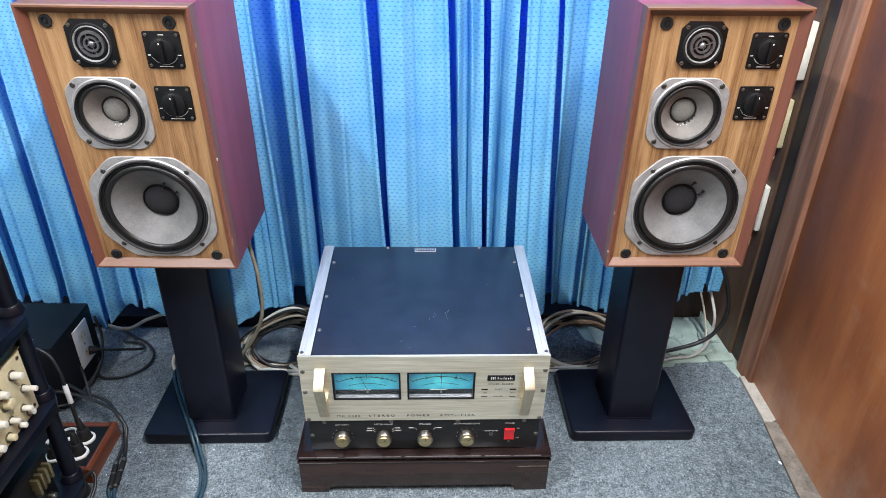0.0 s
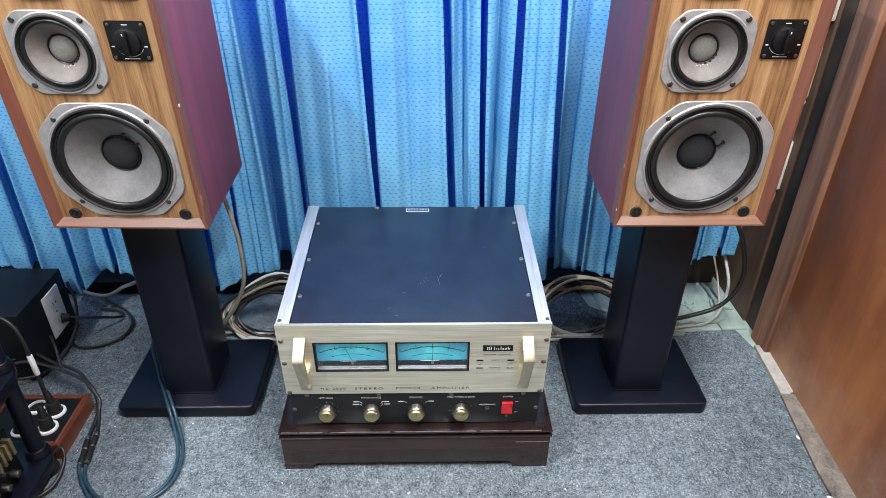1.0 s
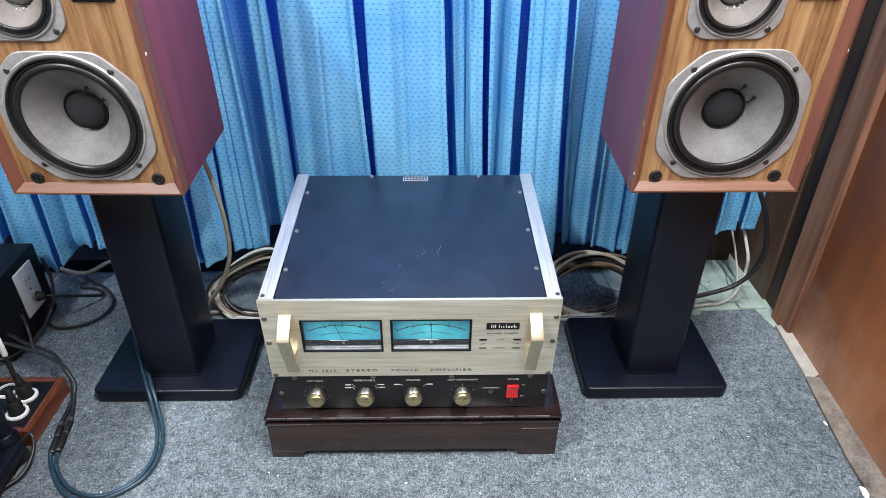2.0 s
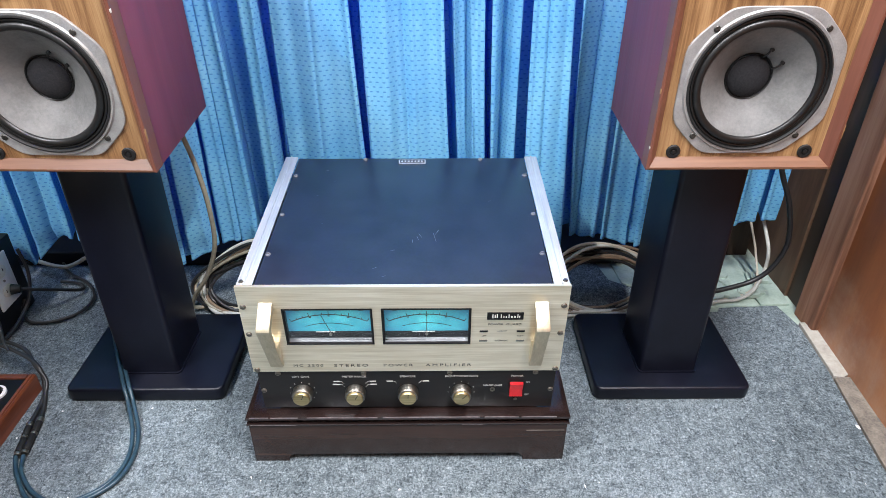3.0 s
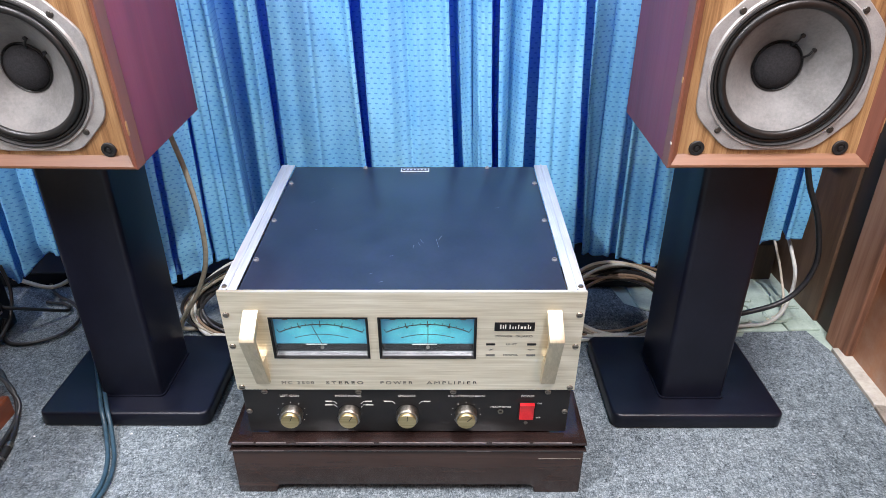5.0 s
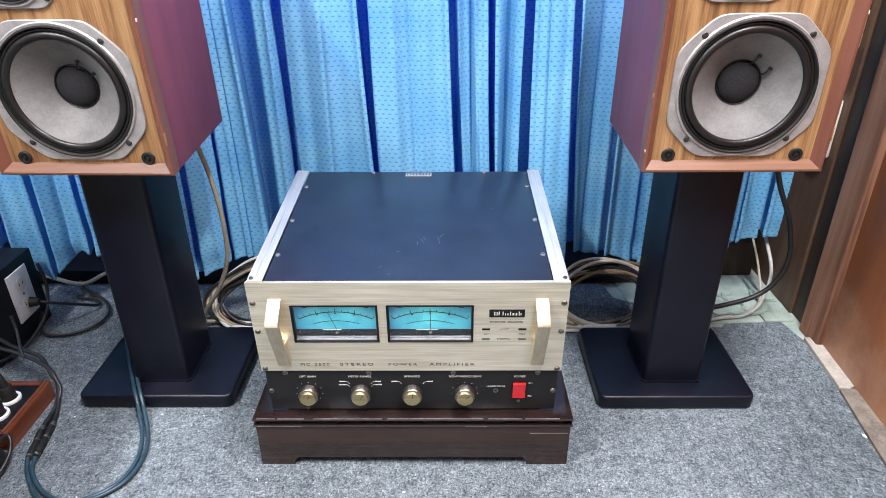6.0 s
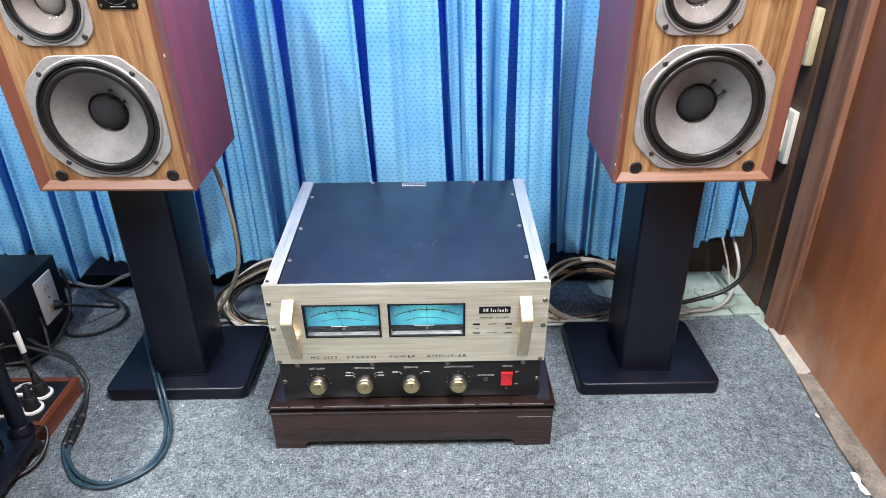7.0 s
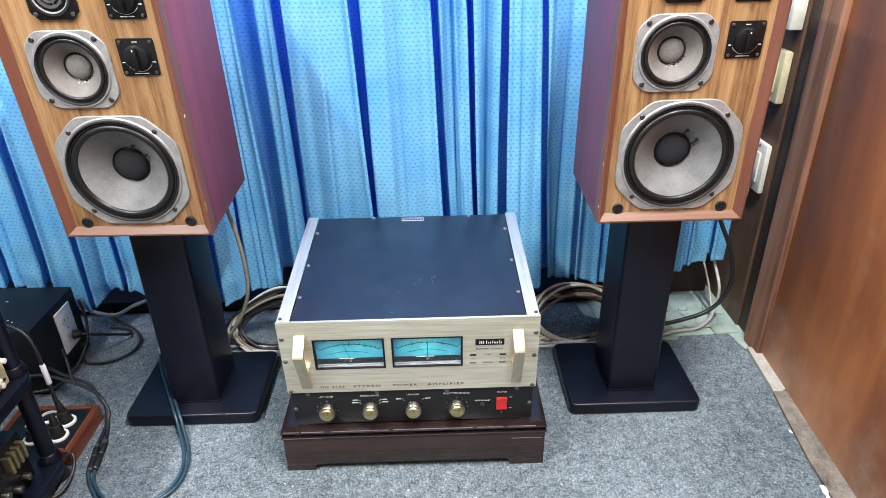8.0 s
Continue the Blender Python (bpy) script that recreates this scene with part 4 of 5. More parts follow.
def amplifier():
    a = thing("amplifier", AMP, "vintage stereo power amplifier, champagne front with two blue meters", "amplifier")
    H = 0.2535
    zb = 0.0815
    mz, m1, m2 = 0.177, -0.1135, 0.0325
    win = [(m - 0.0645, m + 0.0645, mz - 0.0335, mz + 0.0335) for m in (m1, m2)]
    part("front_panel", panel_with_windows(-0.2413, 0.2413, zb + 0.0008, H, win, 0.0, 0.0055), GOLD, a, "brushed champagne aluminium front panel", False)
    part("lower_panel", box(-0.2375, 0.2375, 0.004, 0.008, -0.0065, zb, 0.0008), PANEL_SATIN, a, "black lower control panel")
    part("chassis", box(-0.219, 0.219, 0.0115, 0.394, 0.004, H - 0.010, 0.002), PANEL_BLACK, a, "black steel chassis")
    part("top_cover", box(-0.2165, 0.2165, 0.0062, 0.398, H - 0.0095, H - 0.0045, 0.001), TOP_BLACK, a, "satin black top cover reflecting the curtain")
    for sx in (-1, 1):
        x0, x1 = sorted((sx * 0.217, sx * 0.2405))
        rail = box(x0, x1, 0.0062, 0.398, H - 0.0035, H - 0.0008, 0.0008)
        box(min(sx * 0.2385, sx * 0.2405), max(sx * 0.2385, sx * 0.2405), 0.0062, 0.398, H - 0.055, H - 0.0036, bm=rail)
        box(min(sx * 0.2285, sx * 0.2305), max(sx * 0.2285, sx * 0.2305), 0.0062, 0.398, H - 0.0007, H + 0.0006, 0.0003, bm=rail)
        part("side_rail", rail, ALU, a, "brushed aluminium side rail")
        for y in (0.085, 0.198, 0.33):
            b = cylinder((sx * 0.2105, y, H - 0.0046), (sx * 0.2105, y, H - 0.0026), 0.0042, 14, 0.0034)
            cs = part("cover_screw", b, CLIP, a)
            part("slot", box(sx * 0.2105 - 0.0026, sx * 0.2105 + 0.0026, y - 0.0005, y + 0.0005, H - 0.0026, H - 0.0023), INK, cs, "", False)
        b = cylinder((sx * 0.2345, 0.014, H - 0.0009), (sx * 0.2345, 0.014, H + 0.0012), 0.0038, 14, 0.0028)
        part("rail_screw", b, STEEL, a)
        # handle: a bar with long slanting legs
        hx = sx * 0.2013
        side = [(0.0005, 0.2245), (-0.0335, 0.2035), (-0.036, 0.1985), (-0.0045, 0.0975), (0.0005, 0.0975), (0.0005, 0.146), (-0.0165, 0.148), (-0.0265, 0.193), (-0.0245, 0.1965), (0.0005, 0.2105)]
        part("handle", prism(side, "x", hx - 0.0099, hx + 0.0099, 0.0008), GOLD_HANDLE, a, "pale gold rack handle")
        for z in (0.2165, 0.1625, 0.0865):
            screw(a, sx * 0.2345, 0.0, z, 0.0046)
        screw(a, sx * 0.2325, 0.004, 0.0355, 0.0045)
    for x in (-0.088, 0.132):
        part("cover_screw", cylinder((x, 0.3925, H - 0.0046), (x, 0.3925, H - 0.0024), 0.0042, 14, 0.0036), CLIP, a)
    for x in (-0.205, -0.069, 0.068, 0.205):
        screw(a, x, 0.004, 0.0745, 0.0045)
    meter(a, m1, mz, -17)
    meter(a, m2, mz, 1)
    # maker's plate: a dark plate with pale strokes
    lp = part("name_plate", box(0.1225, 0.1765, -0.0014, 0.0, 0.1905, 0.2045, 0.0005), PANEL_BLACK, a, "black name plate with pale strokes")
    st = box(0.1300, 0.1316, -0.0018, -0.0015, 0.1945, 0.2015)
    for x, w, z1 in ((0.1335, 0.0016, 0.2005), (0.1365, 0.0016, 0.2015), (0.1425, 0.0015, 0.2015), (0.1465, 0.0014, 0.1985), (0.150, 0.0014, 0.1985), (0.154, 0.0014, 0.2015), (0.1575, 0.0028, 0.1985), (0.1622, 0.0026, 0.1985), (0.167, 0.0014, 0.2015), (0.1698, 0.0014, 0.1985)):
        box(x, x + w, -0.0018, -0.0015, 0.1945, z1, bm=st)
    part("plate_strokes", st, PRINT, lp, "", False)
    W = lambda words, size, x, z, mat, width=None, y=0.0, gap=1.0: lettering("lettering", words, size, Matrix.Translation((x, y - 0.0002, z)), mat, a, width, gap)
    W("MC 2500", 0.0078, -0.1535, 0.0955, INK, 0.046, 0.0, 1.4)
    W("STEREO", 0.0078, -0.0865, 0.0955, INK, 0.053, 0.0, 1.4)
    W("POWER", 0.0078, -0.013, 0.0955, INK, 0.046, 0.0, 1.4)
    W("AMPLIFIER", 0.0078, 0.066, 0.0955, INK, 0.072, 0.0, 1.4)
    W("POWER  GUARD", 0.0052, 0.1495, 0.1805, INK, 0.050)
    W("LIMIT", 0.0042, 0.1465, 0.1665, INK, 0.014)
    W("NORMAL", 0.0042, 0.1465, 0.1475, INK, 0.02)
    W("LEFT", 0.0034, 0.1195, 0.157, INK)
    W("RIGHT", 0.0034, 0.1745, 0.157, INK)
    for x in (0.1185, 0.1745):
        for z, mt in ((0.1665, PANEL_BLACK), (0.1475, KNURL)):
            part("indicator", box(x - 0.0062, x + 0.0062, -0.0006, 0.0002, z - 0.0018, z + 0.0018, 0.0003), mt, a)
    yb = 0.0038
    names = ((-0.170, "LEFT GAIN"), (-0.0845, "METER RANGE"), (0.0008, "SPEAKERS"), (0.0872, "RIGHT/MONO GAIN"))
    for i, (x, words) in enumerate(names):
        W(words, 0.0058, x, 0.0662, PRINT, None, yb)
        zc = 0.032
        k = part("knob", lathe([(0.0165, yb), (0.0165, yb - 0.012), (0.0155, yb - 0.0135), (0.013, yb - 0.0142), (0.013, yb - 0.0165)], x, zc, 40), KNURL, a, "brass-capped knurled knob")
        cap = lathe([(0.0135, yb - 0.0138), (0.0135, yb - 0.0175), (0.0128, yb - 0.0185), (0.0, yb - 0.0188)], x, zc, 40)
        part("cap", cap, BRASS, k, "polished brass cap")
        ang = (0.35, 0.5, 0.1, 0.7)[i]
        part("index_line", box(-0.0005, 0.0005, -0.0192, -0.0187, 0.002, 0.0125), INK, k, "", False).matrix_local = Matrix.Translation((x, yb, zc)) @ Matrix.Rotation(ang, 4, "Y")
        marks = None
        if i in (0, 3):
            for j in range(9):
                t = radians(-130 + 260 * j / 8)
                px, pz = x + 0.0215 * math.sin(t), zc + 0.0215 * math.cos(t)
                marks = box(px - 0.0006, px + 0.0006, yb - 0.0003, yb, pz - 0.0006, pz + 0.0006, bm=marks)
        else:
            n = 4 if i == 1 else 2
            for j, (dx, dz, ln) in enumerate(((-0.029, 0.0235, 0.010), (0.029, 0.0235, 0.010), (-0.03, 0.0165, 0.011), (0.03, 0.0165, 0.011))[:n]):
                marks = box(x + dx - ln / 2, x + dx + ln / 2, yb - 0.0003, yb, zc + dz - 0.0011, zc + dz + 0.0011, bm=marks)
                s = 1 if dx > 0 else -1
                marks = tube([(x + dx - s * ln * 0.55, yb - 0.0002, zc + dz), (x + s * 0.0215, yb - 0.0002, zc + dz), (x + s * 0.0175, yb - 0.0002, zc + dz - 0.005)], 0.0003, 4, 1, marks)
        tagged(part("printed_marks", marks, PRINT, a, "", False), kind="stuff")
    W("HEADPHONES", 0.0046, 0.138, 0.0445, PRINT, 0.03, yb)
    part("headphone_jack", lathe([(0.0042, yb), (0.0042, yb - 0.002), (0.0026, yb - 0.002), (0.0024, yb + 0.001), (0, yb + 0.001)], 0.138, 0.036, 18), STEEL, a)
    W("POWER", 0.0056, 0.1765, 0.066, PRINT, None, yb)
    W("ON", 0.004, 0.1945, 0.0515, PRINT, None, yb)
    W("OFF", 0.004, 0.1945, 0.0225, PRINT, None, yb)
    sw = part("power_switch", frame_ring(0.1765, 0.0365, 0.0125, 0.0175, 0.0016, yb - 0.001, yb + 0.003), RUBBER, a)
    part("rocker", prism([(yb + 0.002, 0.0202), (yb - 0.0025, 0.0205), (yb - 0.0015, 0.0365), (yb - 0.0065, 0.0527), (yb + 0.002, 0.0528)], "x", 0.166, 0.187, 0.0006), RED, sw, "red rocker")
    part("switch_screw", lathe([(0.003, yb), (0.0026, yb - 0.0016), (0, yb - 0.002)], 0.1765, 0.0125, 14), STEEL, a)
    # badge on the rear lip
    bd = part("rear_badge", box(-0.0235, 0.0275, 0.376, 0.3915, H - 0.0045, H - 0.0036, 0.0003), ALU, a, "small silver badge")
    part("badge_field", box(-0.0215, 0.0255, 0.3785, 0.389, H - 0.0037, H - 0.0033), SLATE, bd, "", False)
    mk = None
    for x0, x1 in ((-0.019, -0.0155), (-0.0125, -0.0095), (-0.0065, -0.003), (0.0, 0.0035), (0.0065, 0.0095), (0.0125, 0.016), (0.019, 0.022)):
        mk = box(x0, x1, 0.3815, 0.386, H - 0.0033, H - 0.003, bm=mk)
    part("badge_marks", mk, ALU, bd, "", False)
    # fine scratches and specks on the cover
    for x, y, ln, ang in ((0.045, 0.13, 0.024, 1.75), (0.049, 0.145, 0.014, 1.2), (0.022, 0.135, 0.012, 2.0), (0.018, 0.128, 0.010, 1.9), (-0.03, 0.03, 0.006, 0.4), (0.14, 0.24, 0.006, 0.3), (-0.16, 0.26, 0.005, 0.6), (-0.155, 0.35, 0.004, 0.1), (-0.045, 0.05, 0.006, 0.5), (-0.02, 0.095, 0.005, 0.3), (-0.135, 0.31, 0.004, 0.8), (-0.14, 0.17, 0.003, 0.2), (0.01, 0.12, 0.009, 1.5)):
        o = part("scratch", box(-ln / 2, ln / 2, -0.0003, 0.0003, 0, 0.0002), SCRATCH, a, "", False)
        o.matrix_local = Matrix.Translation((x, y, H - 0.0044)) @ Matrix.Rotation(ang, 4, "Z")
    for x in (-0.19, 0.19):
        for y, d in ((0.03, 0.0110), (0.36, 0.0328)):
            part("foot", cylinder((x, y, -0.0 - d), (x, y, 0.006), 0.014, 18), RUBBER, a)
    return a


amplifier()


# ---- plinth under the amplifier ----
def plinth():
    p = thing("amplifier_plinth", pose(0, 1.072, 0), "low dark rosewood plinth with bracket feet on the carpet", "plinth")
    w, d, h = 0.2655, 0.415, 0.0985
    o = [(-w, 0), (-w + 0.058, 0), (-w + 0.0585, 0.010), (-w + 0.066, 0.0165), (w - 0.0785, 0.0165), (w - 0.071, 0.010), (w - 0.0705, 0), (w, 0), (w, h - 0.012), (-w, h - 0.012)]
    part("front_board", prism(o, "y", 0.0, 0.018, 0.0015), PLINTH, p)
    for sx in (-1, 1):
        s = [(0.0182, 0), (0.075, 0), (0.08, 0.0165), (d - 0.08, 0.0165), (d - 0.075, 0), (d, 0), (d, h - 0.012), (0.0182, h - 0.012)]
        part("side_board", prism(s, "x", min(sx * w, sx * (w - 0.018)), max(sx * w, sx * (w - 0.018)), 0.0012), PLINTH, p)
    part("rear_board", box(-w + 0.0182, w - 0.0182, d - 0.018, d, 0.0165, h - 0.012), PLINTH, p, "", False)
    b = bmesh.new()
    rings = []
    for o, z in ((0.0, h - 0.0118), (0.0022, h - 0.0105), (0.003, h - 0.0085), (0.0022, h - 0.0065), (-0.0035, h - 0.0055), (-0.0035, h - 0.002), (0.0015, h + 0.001), (0.0032, h + 0.004), (0.0022, h + 0.0072), (-0.0025, h + 0.0092), (-0.008, h + 0.0103), (-0.03, h + 0.011)):
        rings.append([b.verts.new(v) for v in ((-w - o, -o, z), (w + o, -o, z), (w + o, d + o, z), (-w - o, d + o, z))])
    for q, r in zip(rings, rings[1:]):
        for k in range(4):
            b.faces.new((q[k], q[(k + 1) % 4], r[(k + 1) % 4], r[k]))
    b.faces.new(rings[-1])
    b.faces.new(rings[0][::-1])
    bmesh.ops.recalc_face_normals(b, faces=b.faces)
    part("top_moulding", b, PLINTH_TOP, p, "glossy moulded top edge", True)
    # pale broken strips paint the gloss highlight on the moulding's front edges
    glint_rnd = random.Random(31)
    worn = bmesh.new()
    for z, y, tall, chance in ((h + 0.0072, -0.0028, 0.0007, 0.97), (h - 0.0083, -0.0032, 0.0003, 0.6)):
        x = -w + 0.004 + max(0.0, y)
        while x < w - 0.006 - max(0.0, y):
            run = glint_rnd.uniform(0.03, 0.16)
            if glint_rnd.random() < chance:
                box(x, min(x + run, w - 0.004 - max(0.0, y)), y, y + 0.0018, z - tall * glint_rnd.uniform(0.7, 1.1), z + tall * glint_rnd.uniform(0.6, 1.4), bm=worn)
            x += run + (0.0 if tall > 0.001 else glint_rnd.uniform(0.001, 0.02))
    tagged(part("worn_edge", worn, EDGE_GLINT, p, "pale strips that paint a highlight along the edge", False), kind="stuff")
    part("scratch_line", box(w - 0.068, w - 0.004, -0.0006, 0.0, h - 0.0265, h - 0.0255), DUST, p, "", False)
    return p


plinth()


# ---- cables ----
def cable(name, points, r, sheath, label, category="cable", group=""):
    return tagged(link_mesh(name, tube(points, r, 10, 8), SHEATHS[sheath], None, "", True), label, category, group)


def coil(m, a, b, lean, skew, sheaths, seed, label):
    """Loops of flex that share their lowest point on the carpet and fan out where they lean on the curtain."""
    c = thing("cable_coil", m, label, "cable coil")
    r = random.Random(seed)
    for sheath, rad in sheaths:
        la, lb = a + r.uniform(-0.012, 0.014), b + r.uniform(-0.016, 0.006)
        ln, ox, oy = lean + r.uniform(-0.12, 0.1), r.uniform(-0.012, 0.012), r.uniform(-0.014, 0.012)
        p1, p2 = r.uniform(0, 6.28), r.uniform(0, 6.28)
        pts = []
        for k in range(25):
            t = p1 + k * math.tau / 23
            g = 1 + 0.03 * math.sin(2 * t + p1) + 0.025 * math.sin(3 * t + p2)
            u, v = la * g * math.cos(t), lb * (g * math.sin(t) + 1)
            h = v * math.sin(ln) + skew * u * v / b * 0.5
            pts.append((u + ox, v * math.cos(ln) + oy + 0.004 * math.sin(3 * t + p2), max(rad + 0.001, h + rad)))
        part("loop", tube(pts, rad, 8, 3), SHEATHS[sheath], c)
    return c


coil(pose(0.415, 1.492, 0), 0.115, 0.075, 1.12, 0.0, [("brown", 0.0032), ("beige", 0.0034), ("black", 0.0036), ("olive", 0.003), ("brown", 0.0034), ("black", 0.004), ("brown", 0.003), ("black", 0.0038), ("olive", 0.003), ("brown", 0.0034), ("white", 0.0036), ("brown", 0.0034), ("black", 0.0036), ("beige", 0.0036), ("black", 0.0034), ("brown", 0.0036), ("black", 0.0036)], 5,
     "loose coil of brown, beige and white flex on the carpet")
coil(pose(-0.385, 1.496, 0), 0.10, 0.072, 1.08, 0.35, [("white", 0.004), ("black", 0.0038), ("brown", 0.0034), ("black", 0.004), ("olive", 0.0036), ("black", 0.0036), ("black", 0.0036), ("beige", 0.0036), ("black", 0.0036), ("brown", 0.0034), ("olive", 0.0034), ("black", 0.0038), ("black", 0.0036)], 17,
     "loose coil of white, olive and black flex on the carpet")
cable("speaker_cable", [(-0.436, 1.425, 0.55), (-0.43, 1.455, 0.46), (-0.415, 1.46, 0.375), (-0.407, 1.46, 0.284), (-0.413, 1.462, 0.198), (-0.445, 1.468, 0.12), (-0.485, 1.478, 0.06), (-0.50, 1.49, 0.02), (-0.46, 1.51, 0.008)], 0.0048, "olive", "olive speaker cable hanging from the cabinet's rear")
cable("speaker_cable", [(0.70, 1.43, 0.55), (0.72, 1.48, 0.42), (0.745, 1.498, 0.35), (0.784, 1.5, 0.269), (0.808, 1.503, 0.18), (0.795, 1.505, 0.115), (0.757, 1.503, 0.076), (0.69, 1.497, 0.056), (0.62, 1.49, 0.045), (0.56, 1.49, 0.03), (0.50, 1.50, 0.02)], 0.0055, "black", "thick black speaker cable hanging from the cabinet's rear")
cable("speaker_cable", [(0.795, 1.70, 0.28), (0.806, 1.675, 0.21), (0.82, 1.625, 0.145), (0.822, 1.58, 0.09), (0.795, 1.545, 0.03), (0.755, 1.53, 0.006), (0.70, 1.52, 0.006), (0.63, 1.50, 0.006), (0.57, 1.495, 0.008)], 0.0042, "white", "thin cream cable lying on the bare tile")
cable("speaker_cable", [(0.785, 1.70, 0.28), (0.795, 1.68, 0.18), (0.812, 1.62, 0.08), (0.80, 1.56, 0.02), (0.74, 1.545, -0.003), (0.66, 1.525, 0.004), (0.6, 1.51, 0.006)], 0.0028, "beige", "thin beige cable lying on the bare tile")
cable("flex", [(-0.475, 1.515, 0.03), (-0.455, 1.492, 0.01), (-0.40, 1.479, 0.007), (-0.33, 1.474, 0.007), (-0.25, 1.474, 0.008)], 0.0046, "white", "white flex lying along the foot of the coil")
cable("flex", [(-0.485, 1.53, 0.06), (-0.468, 1.495, 0.02), (-0.42, 1.468, 0.007), (-0.34, 1.462, 0.006), (-0.25, 1.464, 0.007)], 0.0044, "white", "white flex lying along the foot of the coil")
cable("flex", [(-0.36, 1.47, 0.03), (-0.3, 1.44, 0.012), (-0.25, 1.46, 0.01), (-0.2, 1.5, 0.01)], 0.0048, "white", "white flex running behind the amplifier")
cable("flex", [(-0.36, 1.50, 0.055), (-0.29, 1.47, 0.05), (-0.22, 1.5, 0.06)], 0.004, "black", "black flex running behind the amplifier")
cable("flex", [(0.27, 1.478, 0.014), (0.33, 1.482, 0.008), (0.42, 1.484, 0.007), (0.50, 1.492, 0.009), (0.55, 1.51, 0.02)], 0.0048, "white", "white flex lying along the foot of the coil")
cable("flex", [(0.26, 1.468, 0.008), (0.34, 1.469, 0.006), (0.43, 1.472, 0.006), (0.51, 1.482, 0.007), (0.56, 1.50, 0.014)], 0.0042, "white", "white flex lying along the foot of the coil")
cable("flex", [(0.335, 1.49, 0.02), (0.28, 1.47, 0.015), (0.22, 1.50, 0.012)], 0.0045, "white", "white flex running behind the amplifier")
cable("flex", [(-0.60, 1.44, 0.012), (-0.662, 1.47, 0.008), (-0.688, 1.52, 0.012), (-0.675, 1.57, 0.03), (-0.65, 1.63, 0.05), (-0.62, 1.69, 0.07)], 0.0045, "beige", "beige flex looping behind the stand")

# the pair of slate-blue interconnects, with in-line plugs
for i in (0, 1):
    o = i * 0.0135
    c = o * 0.68
    cable("interconnect_cable", [(-0.648, 1.455, 0.038), (-0.651 + c, 1.425, 0.0355), (-0.607 + c, 1.335, 0.0355), (-0.572 + c, 1.27, 0.0355), (-0.546 + c * 1.1, 1.222, 0.0345), (-0.530 + c * 1.1, 1.193, 0.016), (-0.500 + c * 1.2, 1.13, 0.006), (-0.487 + c, 1.07, 0.006), (-0.502 + c, 1.018, 0.006), (-0.55, 0.988 - c, 0.006), (-0.605 - c * 0.7, 1.0 - c, 0.006), (-0.653 - c * 0.6, 1.045 - c * 0.5, 0.006), (-0.668 - o, 1.08, 0.008)], 0.0038, "blue", "slate-blue screened audio cable lying on the carpet", "cable", "pair of interconnects")
    p = thing("inline_plug", Matrix(), "black and silver phono coupler joining two cables", "plug", "pair of phono couplers")
    a, b = Vector((-0.668 - o, 1.08, 0.0085)), Vector((-0.681 - o * 1.0, 1.168, 0.0095))
    if i:
        a, b = a + Vector((0.004, -0.004, 0)), b + Vector((0.0, -0.012, 0))
    d = (b - a)
    part("sleeve", cylinder(a + d * 0.12, a + d * 0.52, 0.0068, 16, 0.0058, 0.001), RUBBER, p)
    part("sleeve", cylinder(a + d * 0.58, a + d * 0.86, 0.0064, 16, 0.0062, 0.001), RUBBER, p)
    for f0, f1 in ((0.04, 0.12), (0.52, 0.58), (0.86, 0.97)):
        part("ferrule", cylinder(a + d * f0, a + d * f1, 0.0061, 16, None, 0.0008), STEEL, p)
    cable("interconnect_cable", [tuple(b - d * 0.05), (-0.693 - o * 0.4, 1.205, 0.012), (-0.706 + o * 0.3, 1.24, 0.030), (-0.724 - o * 0.3, 1.262, 0.052), (-0.765, 1.285 + o, 0.062), (-0.83, 1.31 + o, 0.068), (-0.90, 1.325 + o * 2, 0.07), (-0.97, 1.30, 0.06)], 0.0042, "black", "black screened audio cable crossing the socket box", "cable", "pair of interconnects")

cable("mains_lead", [(-0.868, 1.478, 0.082), (-0.845, 1.487, 0.072), (-0.815, 1.53, 0.04), (-0.79, 1.57, 0.012), (-0.81, 1.6, 0.008), (-0.86, 1.61, 0.008)], 0.0037, "black", "black mains lead plugged into the metal box")
cable("mains_lead", [(-0.90, 1.70, 0.008), (-0.86, 1.65, 0.008), (-0.79, 1.60, 0.008), (-0.752, 1.545, 0.008), (-0.757, 1.49, 0.008), (-0.80, 1.455, 0.008), (-0.85, 1.452, 0.008), (-0.872, 1.47, 0.02), (-0.866, 1.482, 0.05)], 0.0037, "black", "black mains lead looping over the carpet")
cable("mains_lead", [(-0.874, 1.53, 0.15), (-0.866, 1.525, 0.10), (-0.862, 1.50, 0.055), (-0.862, 1.46, 0.03), (-0.866, 1.40, 0.016), (-0.88, 1.34, 0.02), (-0.92, 1.31, 0.03), (-0.98, 1.30, 0.02)], 0.0037, "black", "black mains lead running down beside the metal box")
cable("thin_lead", [(-0.781, 1.199, 0.095), (-0.784, 1.203, 0.14)], 0.0046, "black", "black lead rising from a plug")
cable("thin_lead", [(-0.786, 1.205, 0.192), (-0.79, 1.21, 0.225), (-0.81, 1.22, 0.262), (-0.85, 1.22, 0.285), (-0.90, 1.2, 0.29)], 0.0034, "black", "thin black lead curving towards the rack")
cable("thin_lead", [(-0.83, 1.345, 0.13), (-0.822, 1.335, 0.1), (-0.80, 1.3, 0.075), (-0.79, 1.29, 0.066)], 0.003, "black", "thin grey-black lead dropping to the floor")
cable("thin_lead", [(-0.74, 1.07, 0.03), (-0.71, 1.09, 0.05), (-0.70, 1.07, 0.03), (-0.705, 1.03, 0.014), (-0.73, 1.0, 0.01), (-0.78, 0.96, 0.01)], 0.0035, "black", "thin black lead curling round the rack's foot")
